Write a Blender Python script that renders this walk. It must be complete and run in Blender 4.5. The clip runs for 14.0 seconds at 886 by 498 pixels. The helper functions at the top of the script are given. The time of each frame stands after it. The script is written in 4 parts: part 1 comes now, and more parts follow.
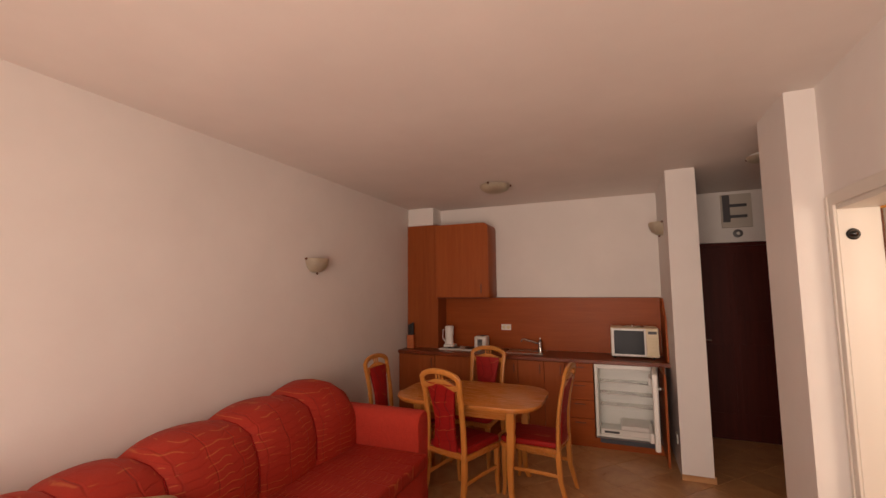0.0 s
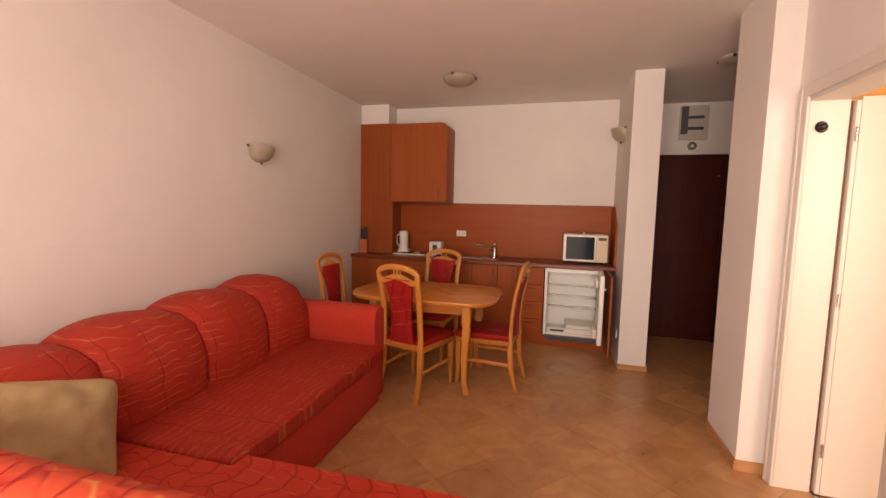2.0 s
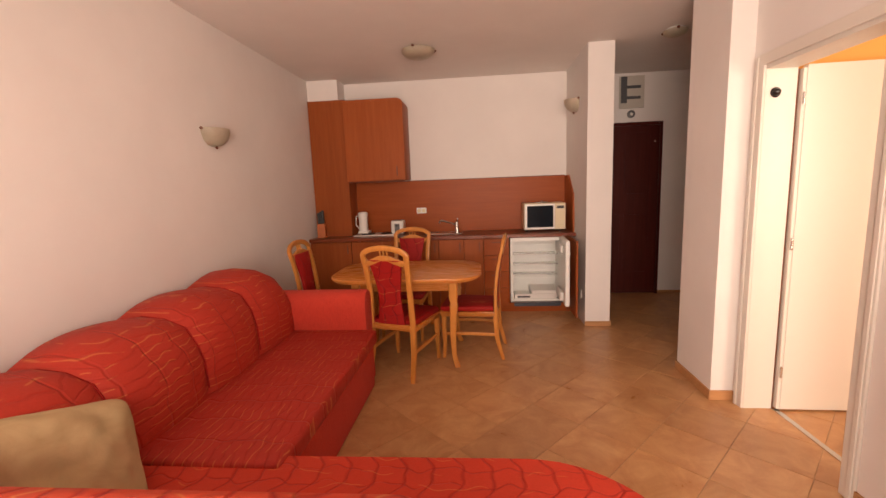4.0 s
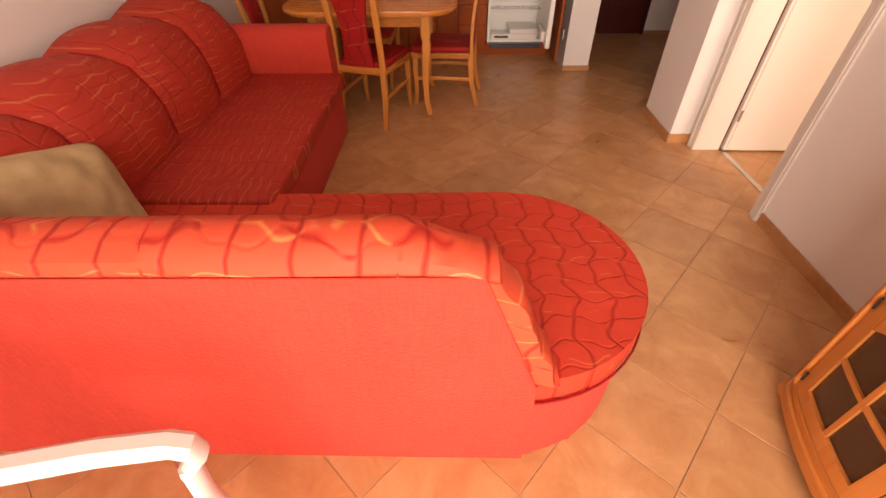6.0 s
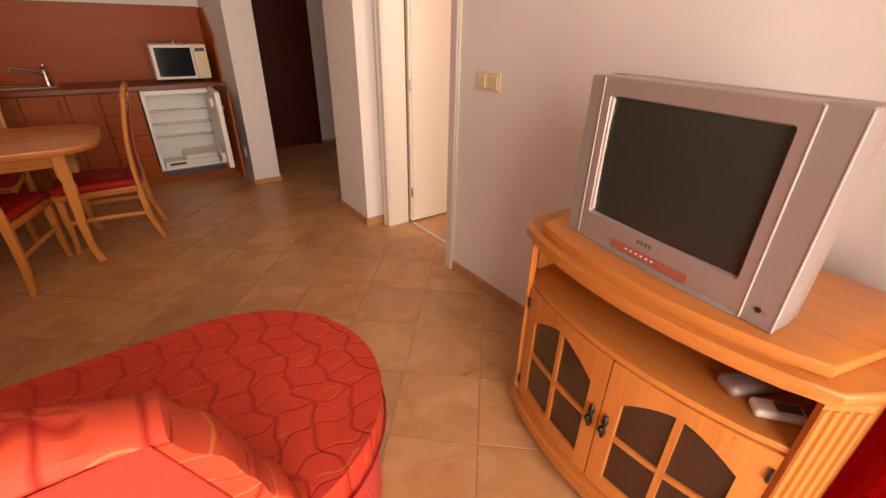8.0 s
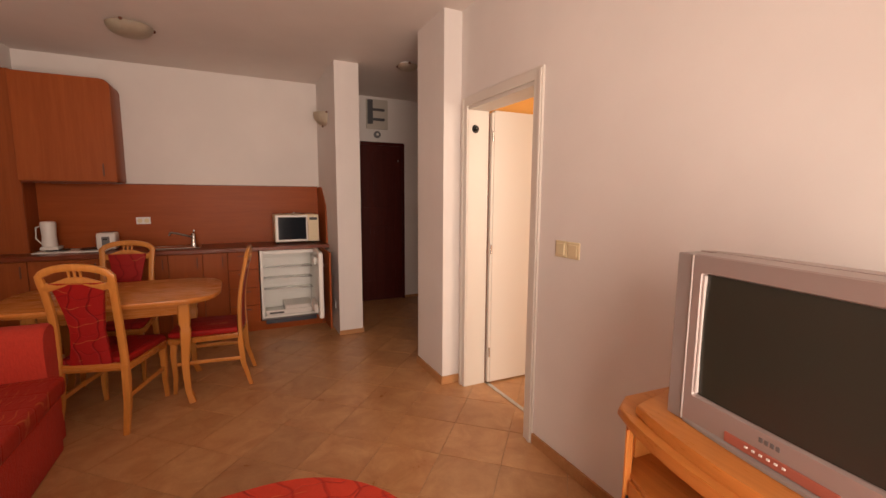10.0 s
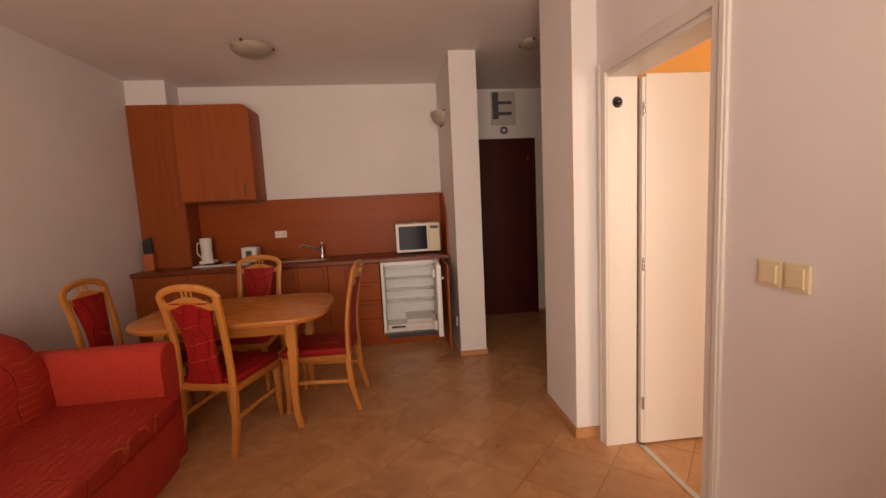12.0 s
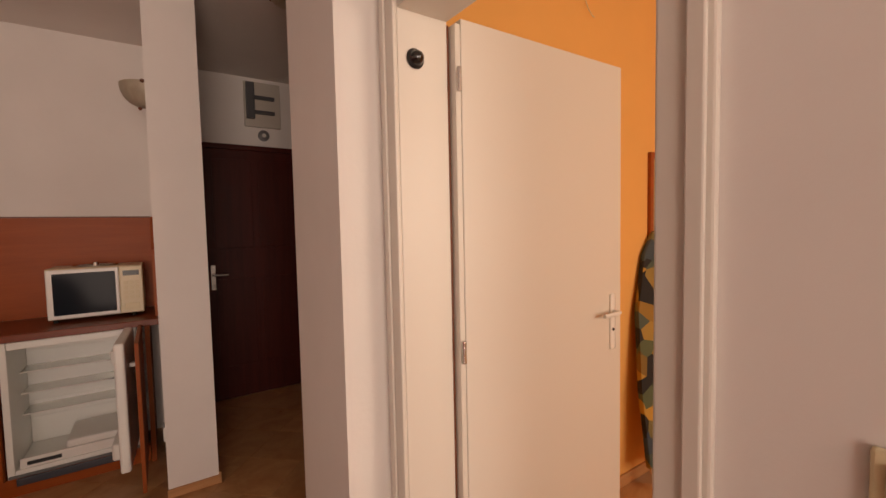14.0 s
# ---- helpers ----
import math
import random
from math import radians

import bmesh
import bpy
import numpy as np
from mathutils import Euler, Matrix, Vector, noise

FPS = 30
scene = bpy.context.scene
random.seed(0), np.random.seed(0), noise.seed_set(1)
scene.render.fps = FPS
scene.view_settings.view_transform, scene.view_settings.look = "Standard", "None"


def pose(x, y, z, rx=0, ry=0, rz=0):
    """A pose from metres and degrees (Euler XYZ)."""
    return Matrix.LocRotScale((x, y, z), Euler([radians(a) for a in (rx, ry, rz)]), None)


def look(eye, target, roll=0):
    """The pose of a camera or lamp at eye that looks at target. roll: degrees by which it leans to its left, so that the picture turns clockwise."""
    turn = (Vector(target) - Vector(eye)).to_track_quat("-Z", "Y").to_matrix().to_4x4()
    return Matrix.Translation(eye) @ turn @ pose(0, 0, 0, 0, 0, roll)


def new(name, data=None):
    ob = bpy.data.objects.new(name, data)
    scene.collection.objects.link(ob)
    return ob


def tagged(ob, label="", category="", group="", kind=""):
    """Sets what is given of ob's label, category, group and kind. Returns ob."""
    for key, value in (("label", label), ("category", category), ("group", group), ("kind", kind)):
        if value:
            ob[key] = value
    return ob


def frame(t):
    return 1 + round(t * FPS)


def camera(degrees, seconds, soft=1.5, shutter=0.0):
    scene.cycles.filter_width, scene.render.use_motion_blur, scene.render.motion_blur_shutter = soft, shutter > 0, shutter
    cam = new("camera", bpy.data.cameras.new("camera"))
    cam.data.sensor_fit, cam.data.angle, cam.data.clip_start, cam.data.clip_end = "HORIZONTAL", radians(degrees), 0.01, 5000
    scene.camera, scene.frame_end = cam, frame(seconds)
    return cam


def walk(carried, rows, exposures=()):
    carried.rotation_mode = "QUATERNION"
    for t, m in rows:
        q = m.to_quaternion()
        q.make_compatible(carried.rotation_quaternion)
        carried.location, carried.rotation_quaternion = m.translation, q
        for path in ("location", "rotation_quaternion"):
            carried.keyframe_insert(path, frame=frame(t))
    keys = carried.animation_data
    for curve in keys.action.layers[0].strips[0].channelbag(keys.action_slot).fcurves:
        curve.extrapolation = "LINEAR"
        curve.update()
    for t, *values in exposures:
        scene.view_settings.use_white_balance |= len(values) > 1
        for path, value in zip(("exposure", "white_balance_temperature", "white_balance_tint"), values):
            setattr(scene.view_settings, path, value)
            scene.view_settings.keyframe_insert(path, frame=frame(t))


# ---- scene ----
cam = camera(92.9, 14.0)
METRES, EYE, TILT, LEAN, TURN = 3.06, 1.65, 0.0, 0.0, 22.6
PATH = [
    (0, (-0.026, -0.035, 1.614), (-0.784, 1.806, 1.803), -0.5),
    (0.5, (-0.024, -0.05, 1.555), (-0.726, 1.822, 1.616), -0.9),
    (1, (-0.004, -0.024, 1.471), (-0.677, 1.857, 1.377), -0.0),
    (1.5, (-0.001, 0.038, 1.421), (-0.617, 1.928, 1.196), 0.8),
    (2, (-0.165, 0.09, 1.419), (-0.692, 2.011, 1.235), 1.3),
    (4.3, (-0.604, 0.017, 1.415), (-0.697, 1.983, 1.061), -1.7),
    (4.5, (-0.62, 0.026, 1.414), (-0.659, 1.975, 0.965), -1.2),
    (5, (-0.65, -0.003, 1.41), (-0.699, 1.798, 0.541), -0.7),
    (5.5, (-0.668, -0.004, 1.425), (-0.696, 1.601, 0.233), -0.3),
    (6, (-0.632, 0.006, 1.381), (-0.673, 1.508, 0.061), -0.8),
    (6.5, (-0.569, -0.005, 1.341), (-0.19, 1.472, 0.046), 0.6),
    (7, (-0.508, -0.01, 1.339), (0.166, 1.379, 0.068), -0.4),
    (7.5, (-0.483, -0.013, 1.338), (0.335, 1.317, 0.087), -0.4),
    (8, (-0.468, -0.013, 1.357), (0.598, 1.403, 0.431), 1.1),
    (8.5, (-0.473, -0.016, 1.374), (0.656, 1.507, 0.736), 1.5),
    (9, (-0.478, -0.018, 1.391), (0.679, 1.564, 0.994), 1.1),
    (9.2, (-0.479, -0.016, 1.399), (0.646, 1.606, 1.076), 0.6),
    (11.3, (-0.375, 0.222, 1.392), (0.044, 2.162, 1.147), -2.0),
    (11.5, (-0.296, 0.314, 1.399), (0.068, 2.266, 1.164), -2.9),
    (12, (-0.134, 0.498, 1.402), (0.094, 2.472, 1.178), -2.8),
    (12.5, (0.079, 0.705, 1.417), (0.402, 2.667, 1.205), -0.8),
    (13, (0.174, 1.015, 1.403), (0.815, 2.905, 1.27), -1.0),
    (13.5, (0.302, 1.31, 1.409), (1.275, 3.048, 1.223), -1.0),
    (14, (0.425, 1.567, 1.4), (1.545, 3.22, 1.288), -1.2),
]
EXPOSURES = [
    (0, -1.33, 7500, 20), (0.5, -1.10, 7500, 20), (1, -0.88, 7500, 20), (1.5, -0.86, 7500, 20), (2, -0.76, 7500, 20), (4.5, -0.60, 7500, 20),
    (6, -0.63, 7500, 20), (6.5, -0.80, 7500, 20), (7.5, -1.07, 7500, 20), (9, -1.12, 7500, 20), (12.5, -1.22, 7500, 20), (13.2, -1.22, 7500, 20), (14, -1.57, 7500, 20),
]
walk(cam, [(t, look(eye, target, roll)) for t, eye, target, roll in PATH], EXPOSURES)


# ---- world and light ----
world = bpy.data.worlds.new("sky")
scene.world = world
world.use_nodes = True
_wn = world.node_tree.nodes
_sky = _wn.new("ShaderNodeTexSky")
_sky.sky_type, _sky.sun_disc = "NISHITA", False
_sky.sun_elevation, _sky.sun_rotation = radians(48), radians(20)
world.node_tree.links.new(_sky.outputs[0], _wn["Background"].inputs[0])
_wn["Background"].inputs[1].default_value = 0.1
sun = new("sun", bpy.data.lights.new("sun", "SUN"))
sun.data.energy, sun.data.angle, sun.data.color = 3.0, radians(0.5), (1.0, 0.95, 0.88)
sun.matrix_world = look((0, 6, 7), (0, 0, 0))


def window_light(name, x0, x1, z0, z1, y, power, colour, spread=180):
    lamp = new(name, bpy.data.lights.new(name, "AREA"))
    lamp.data.shape, lamp.data.size, lamp.data.size_y = "RECTANGLE", x1 - x0, z1 - z0
    lamp.data.energy, lamp.data.color = power, colour
    lamp.matrix_world = pose((x0 + x1) / 2, y, (z0 + z1) / 2, 90, 0, 0)
    lamp.data.spread = math.radians(spread)
    return lamp


WINDOW = (-1.55, 0.5, 0.0, 2.4)
day = window_light("window_daylight", -1.52, 0.47, 0.05, 2.37, -1.52, 192, (1.0, 0.88, 0.79), 140)
bedroom_day = window_light("bedroom_daylight", 1.4, 2.8, 0.95, 2.15, -0.42, 122, (1.0, 0.92, 0.78))


# ---- materials ----
def material(name, colour, rough=0.6, metal=0.0, spec=0.5):
    m = bpy.data.materials.new(name)
    m.use_nodes = True
    b = m.node_tree.nodes["Principled BSDF"]
    b.inputs["Base Color"].default_value = (*colour, 1)
    b.inputs["Roughness"].default_value = rough
    b.inputs["Metallic"].default_value = metal
    b.inputs["Specular IOR Level"].default_value = spec
    return m


class Nodes:
    """Short words for building a node tree."""

    def __init__(self, m):
        self.tree, self.n = m.node_tree, m.node_tree.nodes
        self.bsdf = self.n["Principled BSDF"]

    def put(self, socket, value):
        if isinstance(value, bpy.types.NodeSocket):
            self.tree.links.new(value, socket)
        else:
            socket.default_value = value

    def coords(self, kind="Object", scale=(1, 1, 1), turn=(0, 0, 0)):
        c = self.n.new("ShaderNodeTexCoord")
        mp = self.n.new("ShaderNodeMapping")
        mp.inputs["Scale"].default_value = scale
        mp.inputs["Rotation"].default_value = turn
        self.tree.links.new(c.outputs[kind], mp.inputs[0])
        return mp.outputs[0]

    def noise(self, vec, scale=5.0, detail=3.0, rough=0.55, distort=0.0):
        t = self.n.new("ShaderNodeTexNoise")
        t.inputs["Scale"].default_value, t.inputs["Detail"].default_value = scale, detail
        t.inputs["Roughness"].default_value, t.inputs["Distortion"].default_value = rough, distort
        self.put(t.inputs["Vector"], vec)
        return t.outputs[0]

    def ramp(self, fac, stops):
        r = self.n.new("ShaderNodeValToRGB")
        while len(r.color_ramp.elements) < len(stops):
            r.color_ramp.elements.new(0.5)
        for e, (p, c) in zip(r.color_ramp.elements, stops):
            e.position, e.color = p, (*c, 1) if len(c) == 3 else c
        self.put(r.inputs[0], fac)
        return r.outputs[0]

    def math(self, op, a, b=0.0, c=0.0):
        t = self.n.new("ShaderNodeMath")
        t.operation = op
        for i, v in enumerate((a, b, c)):
            self.put(t.inputs[i], v)
        return t.outputs[0]

    def mix(self, fac, a, b, mode="MIX"):
        t = self.n.new("ShaderNodeMix")
        t.data_type, t.blend_type = "RGBA", mode
        self.put(t.inputs[0], fac)
        for i, v in ((6, a), (7, b)):
            self.put(t.inputs[i], (*v, 1) if isinstance(v, tuple) and len(v) == 3 else v)
        return t.outputs[2]

    def xyz(self, vec):
        s = self.n.new("ShaderNodeSeparateXYZ")
        self.put(s.inputs[0], vec)
        return s.outputs

    def bump(self, height, strength=0.3, distance=0.01):
        b = self.n.new("ShaderNodeBump")
        b.inputs["Strength"].default_value, b.inputs["Distance"].default_value = strength, distance
        self.put(b.inputs["Height"], height)
        self.tree.links.new(b.outputs[0], self.bsdf.inputs["Normal"])

    def colour(self, v):
        self.put(self.bsdf.inputs["Base Color"], v)

    def rough(self, v):
        self.put(self.bsdf.inputs["Roughness"], v)

    def random(self):
        return self.n.new("ShaderNodeObjectInfo").outputs["Random"]


def plaster(name, colour, relief=0.12):
    m = material(name, colour, 0.85, spec=0.25)
    k = Nodes(m)
    v = k.coords()
    big = k.noise(v, 1.3, 4, 0.6)
    fine = k.noise(v, 55, 3, 0.6)
    dark = tuple(c * 0.93 for c in colour)
    k.colour(k.mix(k.ramp(big, [(0.35, (0, 0, 0)), (0.7, (1, 1, 1))]), dark, colour))
    k.bump(k.math("ADD", fine, k.math("MULTIPLY", big, 2.0)), relief, 0.004)
    return m


def timber(name, dark, light, rough=0.35, along="z", fine=1.0, spec=0.4):
    """Veneer or solid wood, the grain along one axis of the object."""
    m = material(name, light, rough, spec=spec)
    k = Nodes(m)
    s = {"x": (0.5, 9, 9), "y": (9, 0.5, 9), "z": (9, 9, 0.5)}[along]
    v = k.coords(scale=tuple(c * fine for c in s))
    rings = k.noise(v, 2.6, 5, 0.6, 0.6)
    fibre = k.noise(v, 16, 4, 0.7)
    tone = k.mix(k.ramp(rings, [(0.3, (0, 0, 0)), (0.7, (1, 1, 1))]), dark, light)
    shift = k.math("MULTIPLY_ADD", k.random(), 0.14, 0.93)
    pores = k.math("MULTIPLY", k.math("MULTIPLY_ADD", fibre, 0.3, 0.86), shift)
    k.colour(k.mix(1.0, tone, pores, "MULTIPLY"))
    k.rough(k.math("MULTIPLY_ADD", fibre, 0.18, rough - 0.06))
    k.bump(fibre, 0.06, 0.002)
    return m


def fabric_plain(name, dark, light):
    m = material(name, light, 0.9, spec=0.1)
    k = Nodes(m)
    v = k.coords()
    weave = k.noise(v, 260, 2, 0.7)
    lump = k.noise(v, 3.2, 4, 0.6)
    mid = k.noise(v, 45, 3, 0.7)
    k.colour(k.mix(k.math("ADD", k.math("MULTIPLY", lump, 0.5), k.math("MULTIPLY", mid, 0.5)), dark, light))
    nub = k.noise(v, 95, 2, 0.6)
    k.bump(k.math("ADD", k.math("ADD", k.math("MULTIPLY", nub, 2.0), mid), k.math("MULTIPLY", lump, 2.5)), 0.55, 0.006)
    rib = k.noise(k.coords(scale=(34, 34, 3)), 5, 3, 0.6)
    tone = k.mix(1.0, k.mix(k.math("ADD", k.math("MULTIPLY", lump, 0.5), k.math("MULTIPLY", mid, 0.5)), dark, light), k.math("MULTIPLY_ADD", rib, 0.40, 0.77), "MULTIPLY")
    k.colour(tone)
    k.put(k.bsdf.inputs["Sheen Weight"], 0.04)
    return m


def fabric_lines(name, u, v, base=(0.5, 0.032, 0.014), deep=(0.29, 0.006, 0.007), pitch=(0.13, 0.085), seams=0.85, threads=0.53, crossing=0.6, glint=0.45, wave=1.0):
    """Quilted furniture cloth: wavy dark seams across, broken golden threads along. u, v: the axes of the cloth."""
    m = material(name, base, 0.6, spec=0.22)
    k = Nodes(m)
    co = k.xyz(k.coords())
    ax = {"x": 0, "y": 1, "z": 2}
    warp = k.math("MULTIPLY", k.math("SUBTRACT", k.noise(k.coords(), 4.5, 2, 0.5), 0.5), 0.04)
    a, b = k.math("ADD", co[ax[u]], warp), k.math("SUBTRACT", co[ax[v]], warp)

    def line(p, q, gap, sway, length, width, phase):
        swing = k.math("MULTIPLY", k.math("SINE", k.math("MULTIPLY_ADD", q, 6.283 / length, phase)), sway * wave)
        more = k.math("MULTIPLY", k.math("SINE", k.math("MULTIPLY_ADD", q, 2.3 * 6.283 / length, phase * 2)), sway * wave * 0.4)
        t = k.math("DIVIDE", k.math("ADD", p, k.math("ADD", swing, more)), gap)
        off = k.math("ABSOLUTE", k.math("SUBTRACT", k.math("FRACT", t), 0.5))
        return k.math("MULTIPLY", off, gap / width)

    def inside(off):
        return k.math("SUBTRACT", 1.0, k.math("MINIMUM", off, 1.0))

    seam = inside(line(a, b, pitch[0], 0.018, 0.24, 0.0085, 0.4))
    cross = inside(line(b, a, pitch[1], 0.014, 0.21, 0.0055, 1.1))
    gold = inside(line(b, a, pitch[1] * 0.93, 0.013, 0.23, 0.0036, 2.6))
    obj = k.coords()
    breaks = k.ramp(k.noise(obj, 9, 2, 0.5), [(threads - 0.03, (0, 0, 0)), (threads + 0.03, (1, 1, 1))])
    streak = k.noise(k.coords(scale=(1, 1, 1)), 120, 3, 0.7)
    lump = k.noise(obj, 6, 3, 0.6)
    ground = k.mix(k.math("MULTIPLY_ADD", streak, 0.5, k.math("MULTIPLY", lump, 0.35)), tuple(c * 0.72 for c in base), tuple(min(1, c * 1.2) for c in base))
    c1 = k.mix(k.math("MULTIPLY", seam, seams), ground, deep)
    c2 = k.mix(k.math("MULTIPLY", cross, k.math("MULTIPLY", k.math("SUBTRACT", 1.0, breaks), crossing)), c1, deep)
    c3 = k.mix(k.math("MULTIPLY", k.math("MULTIPLY", gold, breaks), glint), c2, (0.68, 0.27, 0.09))
    k.colour(c3)
    groove = k.math("MAXIMUM", seam, k.math("MULTIPLY", cross, 0.5))
    h = k.math("SUBTRACT", k.math("ADD", k.math("MULTIPLY", lump, 1.4), k.math("MULTIPLY", streak, 0.15)), k.math("MULTIPLY", groove, 0.8))
    k.bump(h, 0.6, 0.008)
    return m


WALL = plaster("white_wall_paint", (0.80, 0.763, 0.73))
CEILING = plaster("white_ceiling_paint", (0.82, 0.765, 0.72), 0.08)
ORANGE = plaster("orange_wall_paint", (0.88, 0.46, 0.14))
LACQUER = material("white_door_lacquer", (0.70, 0.66, 0.595), 0.38)
_k = Nodes(LACQUER)
_k.rough(_k.math("MULTIPLY_ADD", _k.noise(_k.coords(), 7, 3), 0.2, 0.3))
_k.bump(_k.noise(_k.coords(scale=(40, 40, 2)), 8, 2), 0.03, 0.002)
CHERRY = timber("cherry_veneer", (0.29, 0.068, 0.018), (0.345, 0.088, 0.023), 0.38, "z", spec=0.16)
CHERRY_X = timber("cherry_veneer_across", (0.28, 0.058, 0.011), (0.33, 0.074, 0.015), 0.36, "x", spec=0.16)
WORKTOP = timber("dark_red_worktop", (0.17, 0.032, 0.010), (0.22, 0.048, 0.015), 0.3, "x")
BEECH = timber("honey_beech", (0.50, 0.19, 0.04), (0.60, 0.25, 0.06), 0.3, "z")
BEECH_X = timber("honey_beech_across", (0.44, 0.15, 0.032), (0.54, 0.20, 0.045), 0.24, "x")
PINE = timber("orange_pine", (0.50, 0.172, 0.040), (0.60, 0.238, 0.062), 0.27, "y")
PINE_Z = timber("orange_pine_upright", (0.50, 0.172, 0.040), (0.60, 0.238, 0.062), 0.27, "z")
# The same pine, darkened for the shade inside the stand.
PINE_SHADED = timber("orange_pine_inside_shaded", (0.34, 0.11, 0.03), (0.44, 0.16, 0.045), 0.4, "y")
# Dark brown stands in for the unlit depth of the television stand.
SHADE_BACK = material("cabinet_shade_brown", (0.075, 0.035, 0.02), 0.7)
MAHOGANY = timber("dark_mahogany", (0.05, 0.007, 0.005), (0.075, 0.011, 0.007), 0.4, "z", spec=0.2)
SKIRT = timber("tan_skirting", (0.42, 0.20, 0.08), (0.52, 0.27, 0.12), 0.45, "x")
RED = fabric_plain("plain_red_cloth", (0.48, 0.042, 0.027), (0.60, 0.066, 0.042))
# One sofa cloth: light on the chaise is put into this base.
CLOTH_SEAT = fabric_lines("quilted_red_cloth_flat_lit", "x", "y", base=(0.58, 0.052, 0.027), deep=(0.29, 0.008, 0.008), pitch=(0.105, 0.085), seams=0.52, crossing=0.6, glint=0.5)
# Long seat and upright back: base darkened for their shade.
CLOTH_LONG = fabric_lines("quilted_red_cloth_long_seat_shaded", "y", "x", base=(0.41, 0.034, 0.022), deep=(0.30, 0.012, 0.009), pitch=(0.16, 0.045), seams=0.18, threads=0.50, crossing=0.3, glint=0.42, wave=0.5)
CLOTH_WALL = fabric_lines("quilted_red_cloth_upright_shaded", "y", "z", base=(0.44, 0.038, 0.022), deep=(0.30, 0.012, 0.009), pitch=(0.17, 0.042), seams=0.16, threads=0.50, crossing=0.22, glint=0.42, wave=0.45)
# Roll: base lightened for the sheen that daylight gives it.
CLOTH_BACK = fabric_lines("quilted_red_cloth_roll_lit", "x", "z", base=(0.60, 0.075, 0.035), pitch=(0.125, 0.075), seams=0.75, threads=0.47, crossing=0.8, glint=0.65, wave=0.6)
CLOTH_CHAIR = fabric_lines("chair_red_cloth", "x", "z", base=(0.36, 0.014, 0.012), deep=(0.2, 0.005, 0.006), pitch=(0.1, 0.11))
BEIGE = material("beige_suede_cloth", (0.44, 0.32, 0.18), 0.9, spec=0.1)
_k = Nodes(BEIGE)
_n = _k.noise(_k.coords(), 7, 4, 0.6, 0.7)
_k.colour(_k.mix(_k.ramp(_n, [(0.3, (0, 0, 0)), (0.7, (1, 1, 1))]), (0.37, 0.255, 0.135), (0.49, 0.36, 0.20)))
_k.bump(_k.math("ADD", _n, _k.math("MULTIPLY", _k.noise(_k.coords(), 130, 2), 0.08)), 0.4, 0.01)
PIPING = fabric_plain("dark_red_piping_cloth", (0.22, 0.008, 0.007), (0.30, 0.014, 0.012))
CURTAIN = fabric_plain("deep_red_curtain_cloth", (0.52, 0.005, 0.016), (0.68, 0.010, 0.026))
WHITE = material("white_plastic", (0.78, 0.76, 0.72), 0.35)
GARDEN = plaster("weathered_white_garden_plastic", (0.64, 0.60, 0.56), 0.05)
CREAM = material("cream_plastic", (0.72, 0.62, 0.40), 0.4)
IVORY = material("microwave_ivory", (0.74, 0.64, 0.44), 0.4)
FRIDGE_W = material("fridge_white_plastic", (0.84, 0.85, 0.81), 0.3)
SILVER = material("silver_plastic", (0.37, 0.305, 0.285), 0.4, 0.25)
_k = Nodes(SILVER)
_k.bump(_k.noise(_k.coords(), 400, 2), 0.05, 0.001)
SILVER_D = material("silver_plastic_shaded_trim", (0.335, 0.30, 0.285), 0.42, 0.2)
# Pale colour for highlights on the television's edges.
EDGE_HIGHLIGHT = material("pale_edge_highlight", (0.66, 0.61, 0.58), 0.35)
SCREEN = material("dark_screen_glass", (0.036, 0.038, 0.030), 0.2, spec=0.4)
BLACK = material("black_plastic", (0.012, 0.012, 0.012), 0.35)
GLOSS_BLACK = material("glossy_black", (0.01, 0.01, 0.01), 0.08, spec=0.8)
OVEN_GLASS = material("dark_oven_glass", (0.014, 0.018, 0.024), 0.10, spec=0.06)
STEEL = material("brushed_steel", (0.60, 0.58, 0.55), 0.25, 1.0)
BRONZE = material("dark_bronze", (0.05, 0.04, 0.035), 0.4, 0.8)
RED_LIGHT = material("orange_red_panel", (0.40, 0.12, 0.085), 0.35)
BROWN = material("brown_knob", (0.16, 0.05, 0.02), 0.4)
ALABASTER = material("alabaster_glass", (0.66, 0.58, 0.46), 0.35)
_k = Nodes(ALABASTER)
_k.colour(_k.mix(_k.noise(_k.coords(), 14, 4, 0.6, 1.5), (0.52, 0.43, 0.31), (0.72, 0.65, 0.53)))
_k.put(_k.bsdf.inputs["Subsurface Weight"], 0.1)
METAL_BLUE = material("dark_blue_grey_plastic", (0.035, 0.04, 0.055), 0.35)
METER_GREY = material("greyish_plastic", (0.52, 0.48, 0.42), 0.5)
DARK_GREY = material("dark_grey_painted_metal", (0.075, 0.075, 0.08), 0.5)
GREY_MARK = material("grey_metal_marks", (0.16, 0.16, 0.16), 0.5, 0.3)
GLASS = material("smoked_cabinet_glass", (0.36, 0.20, 0.13), 0.02, spec=0.2)
Nodes(GLASS).put(GLASS.node_tree.nodes["Principled BSDF"].inputs["Transmission Weight"], 0.9)
SHELF_GLASS = material("clear_shelf_plastic", (0.9, 0.9, 0.86), 0.25)
Nodes(SHELF_GLASS).put(SHELF_GLASS.node_tree.nodes["Principled BSDF"].inputs["Transmission Weight"], 0.95)
GROUT = plaster("tile_grout", (0.46, 0.29, 0.17))


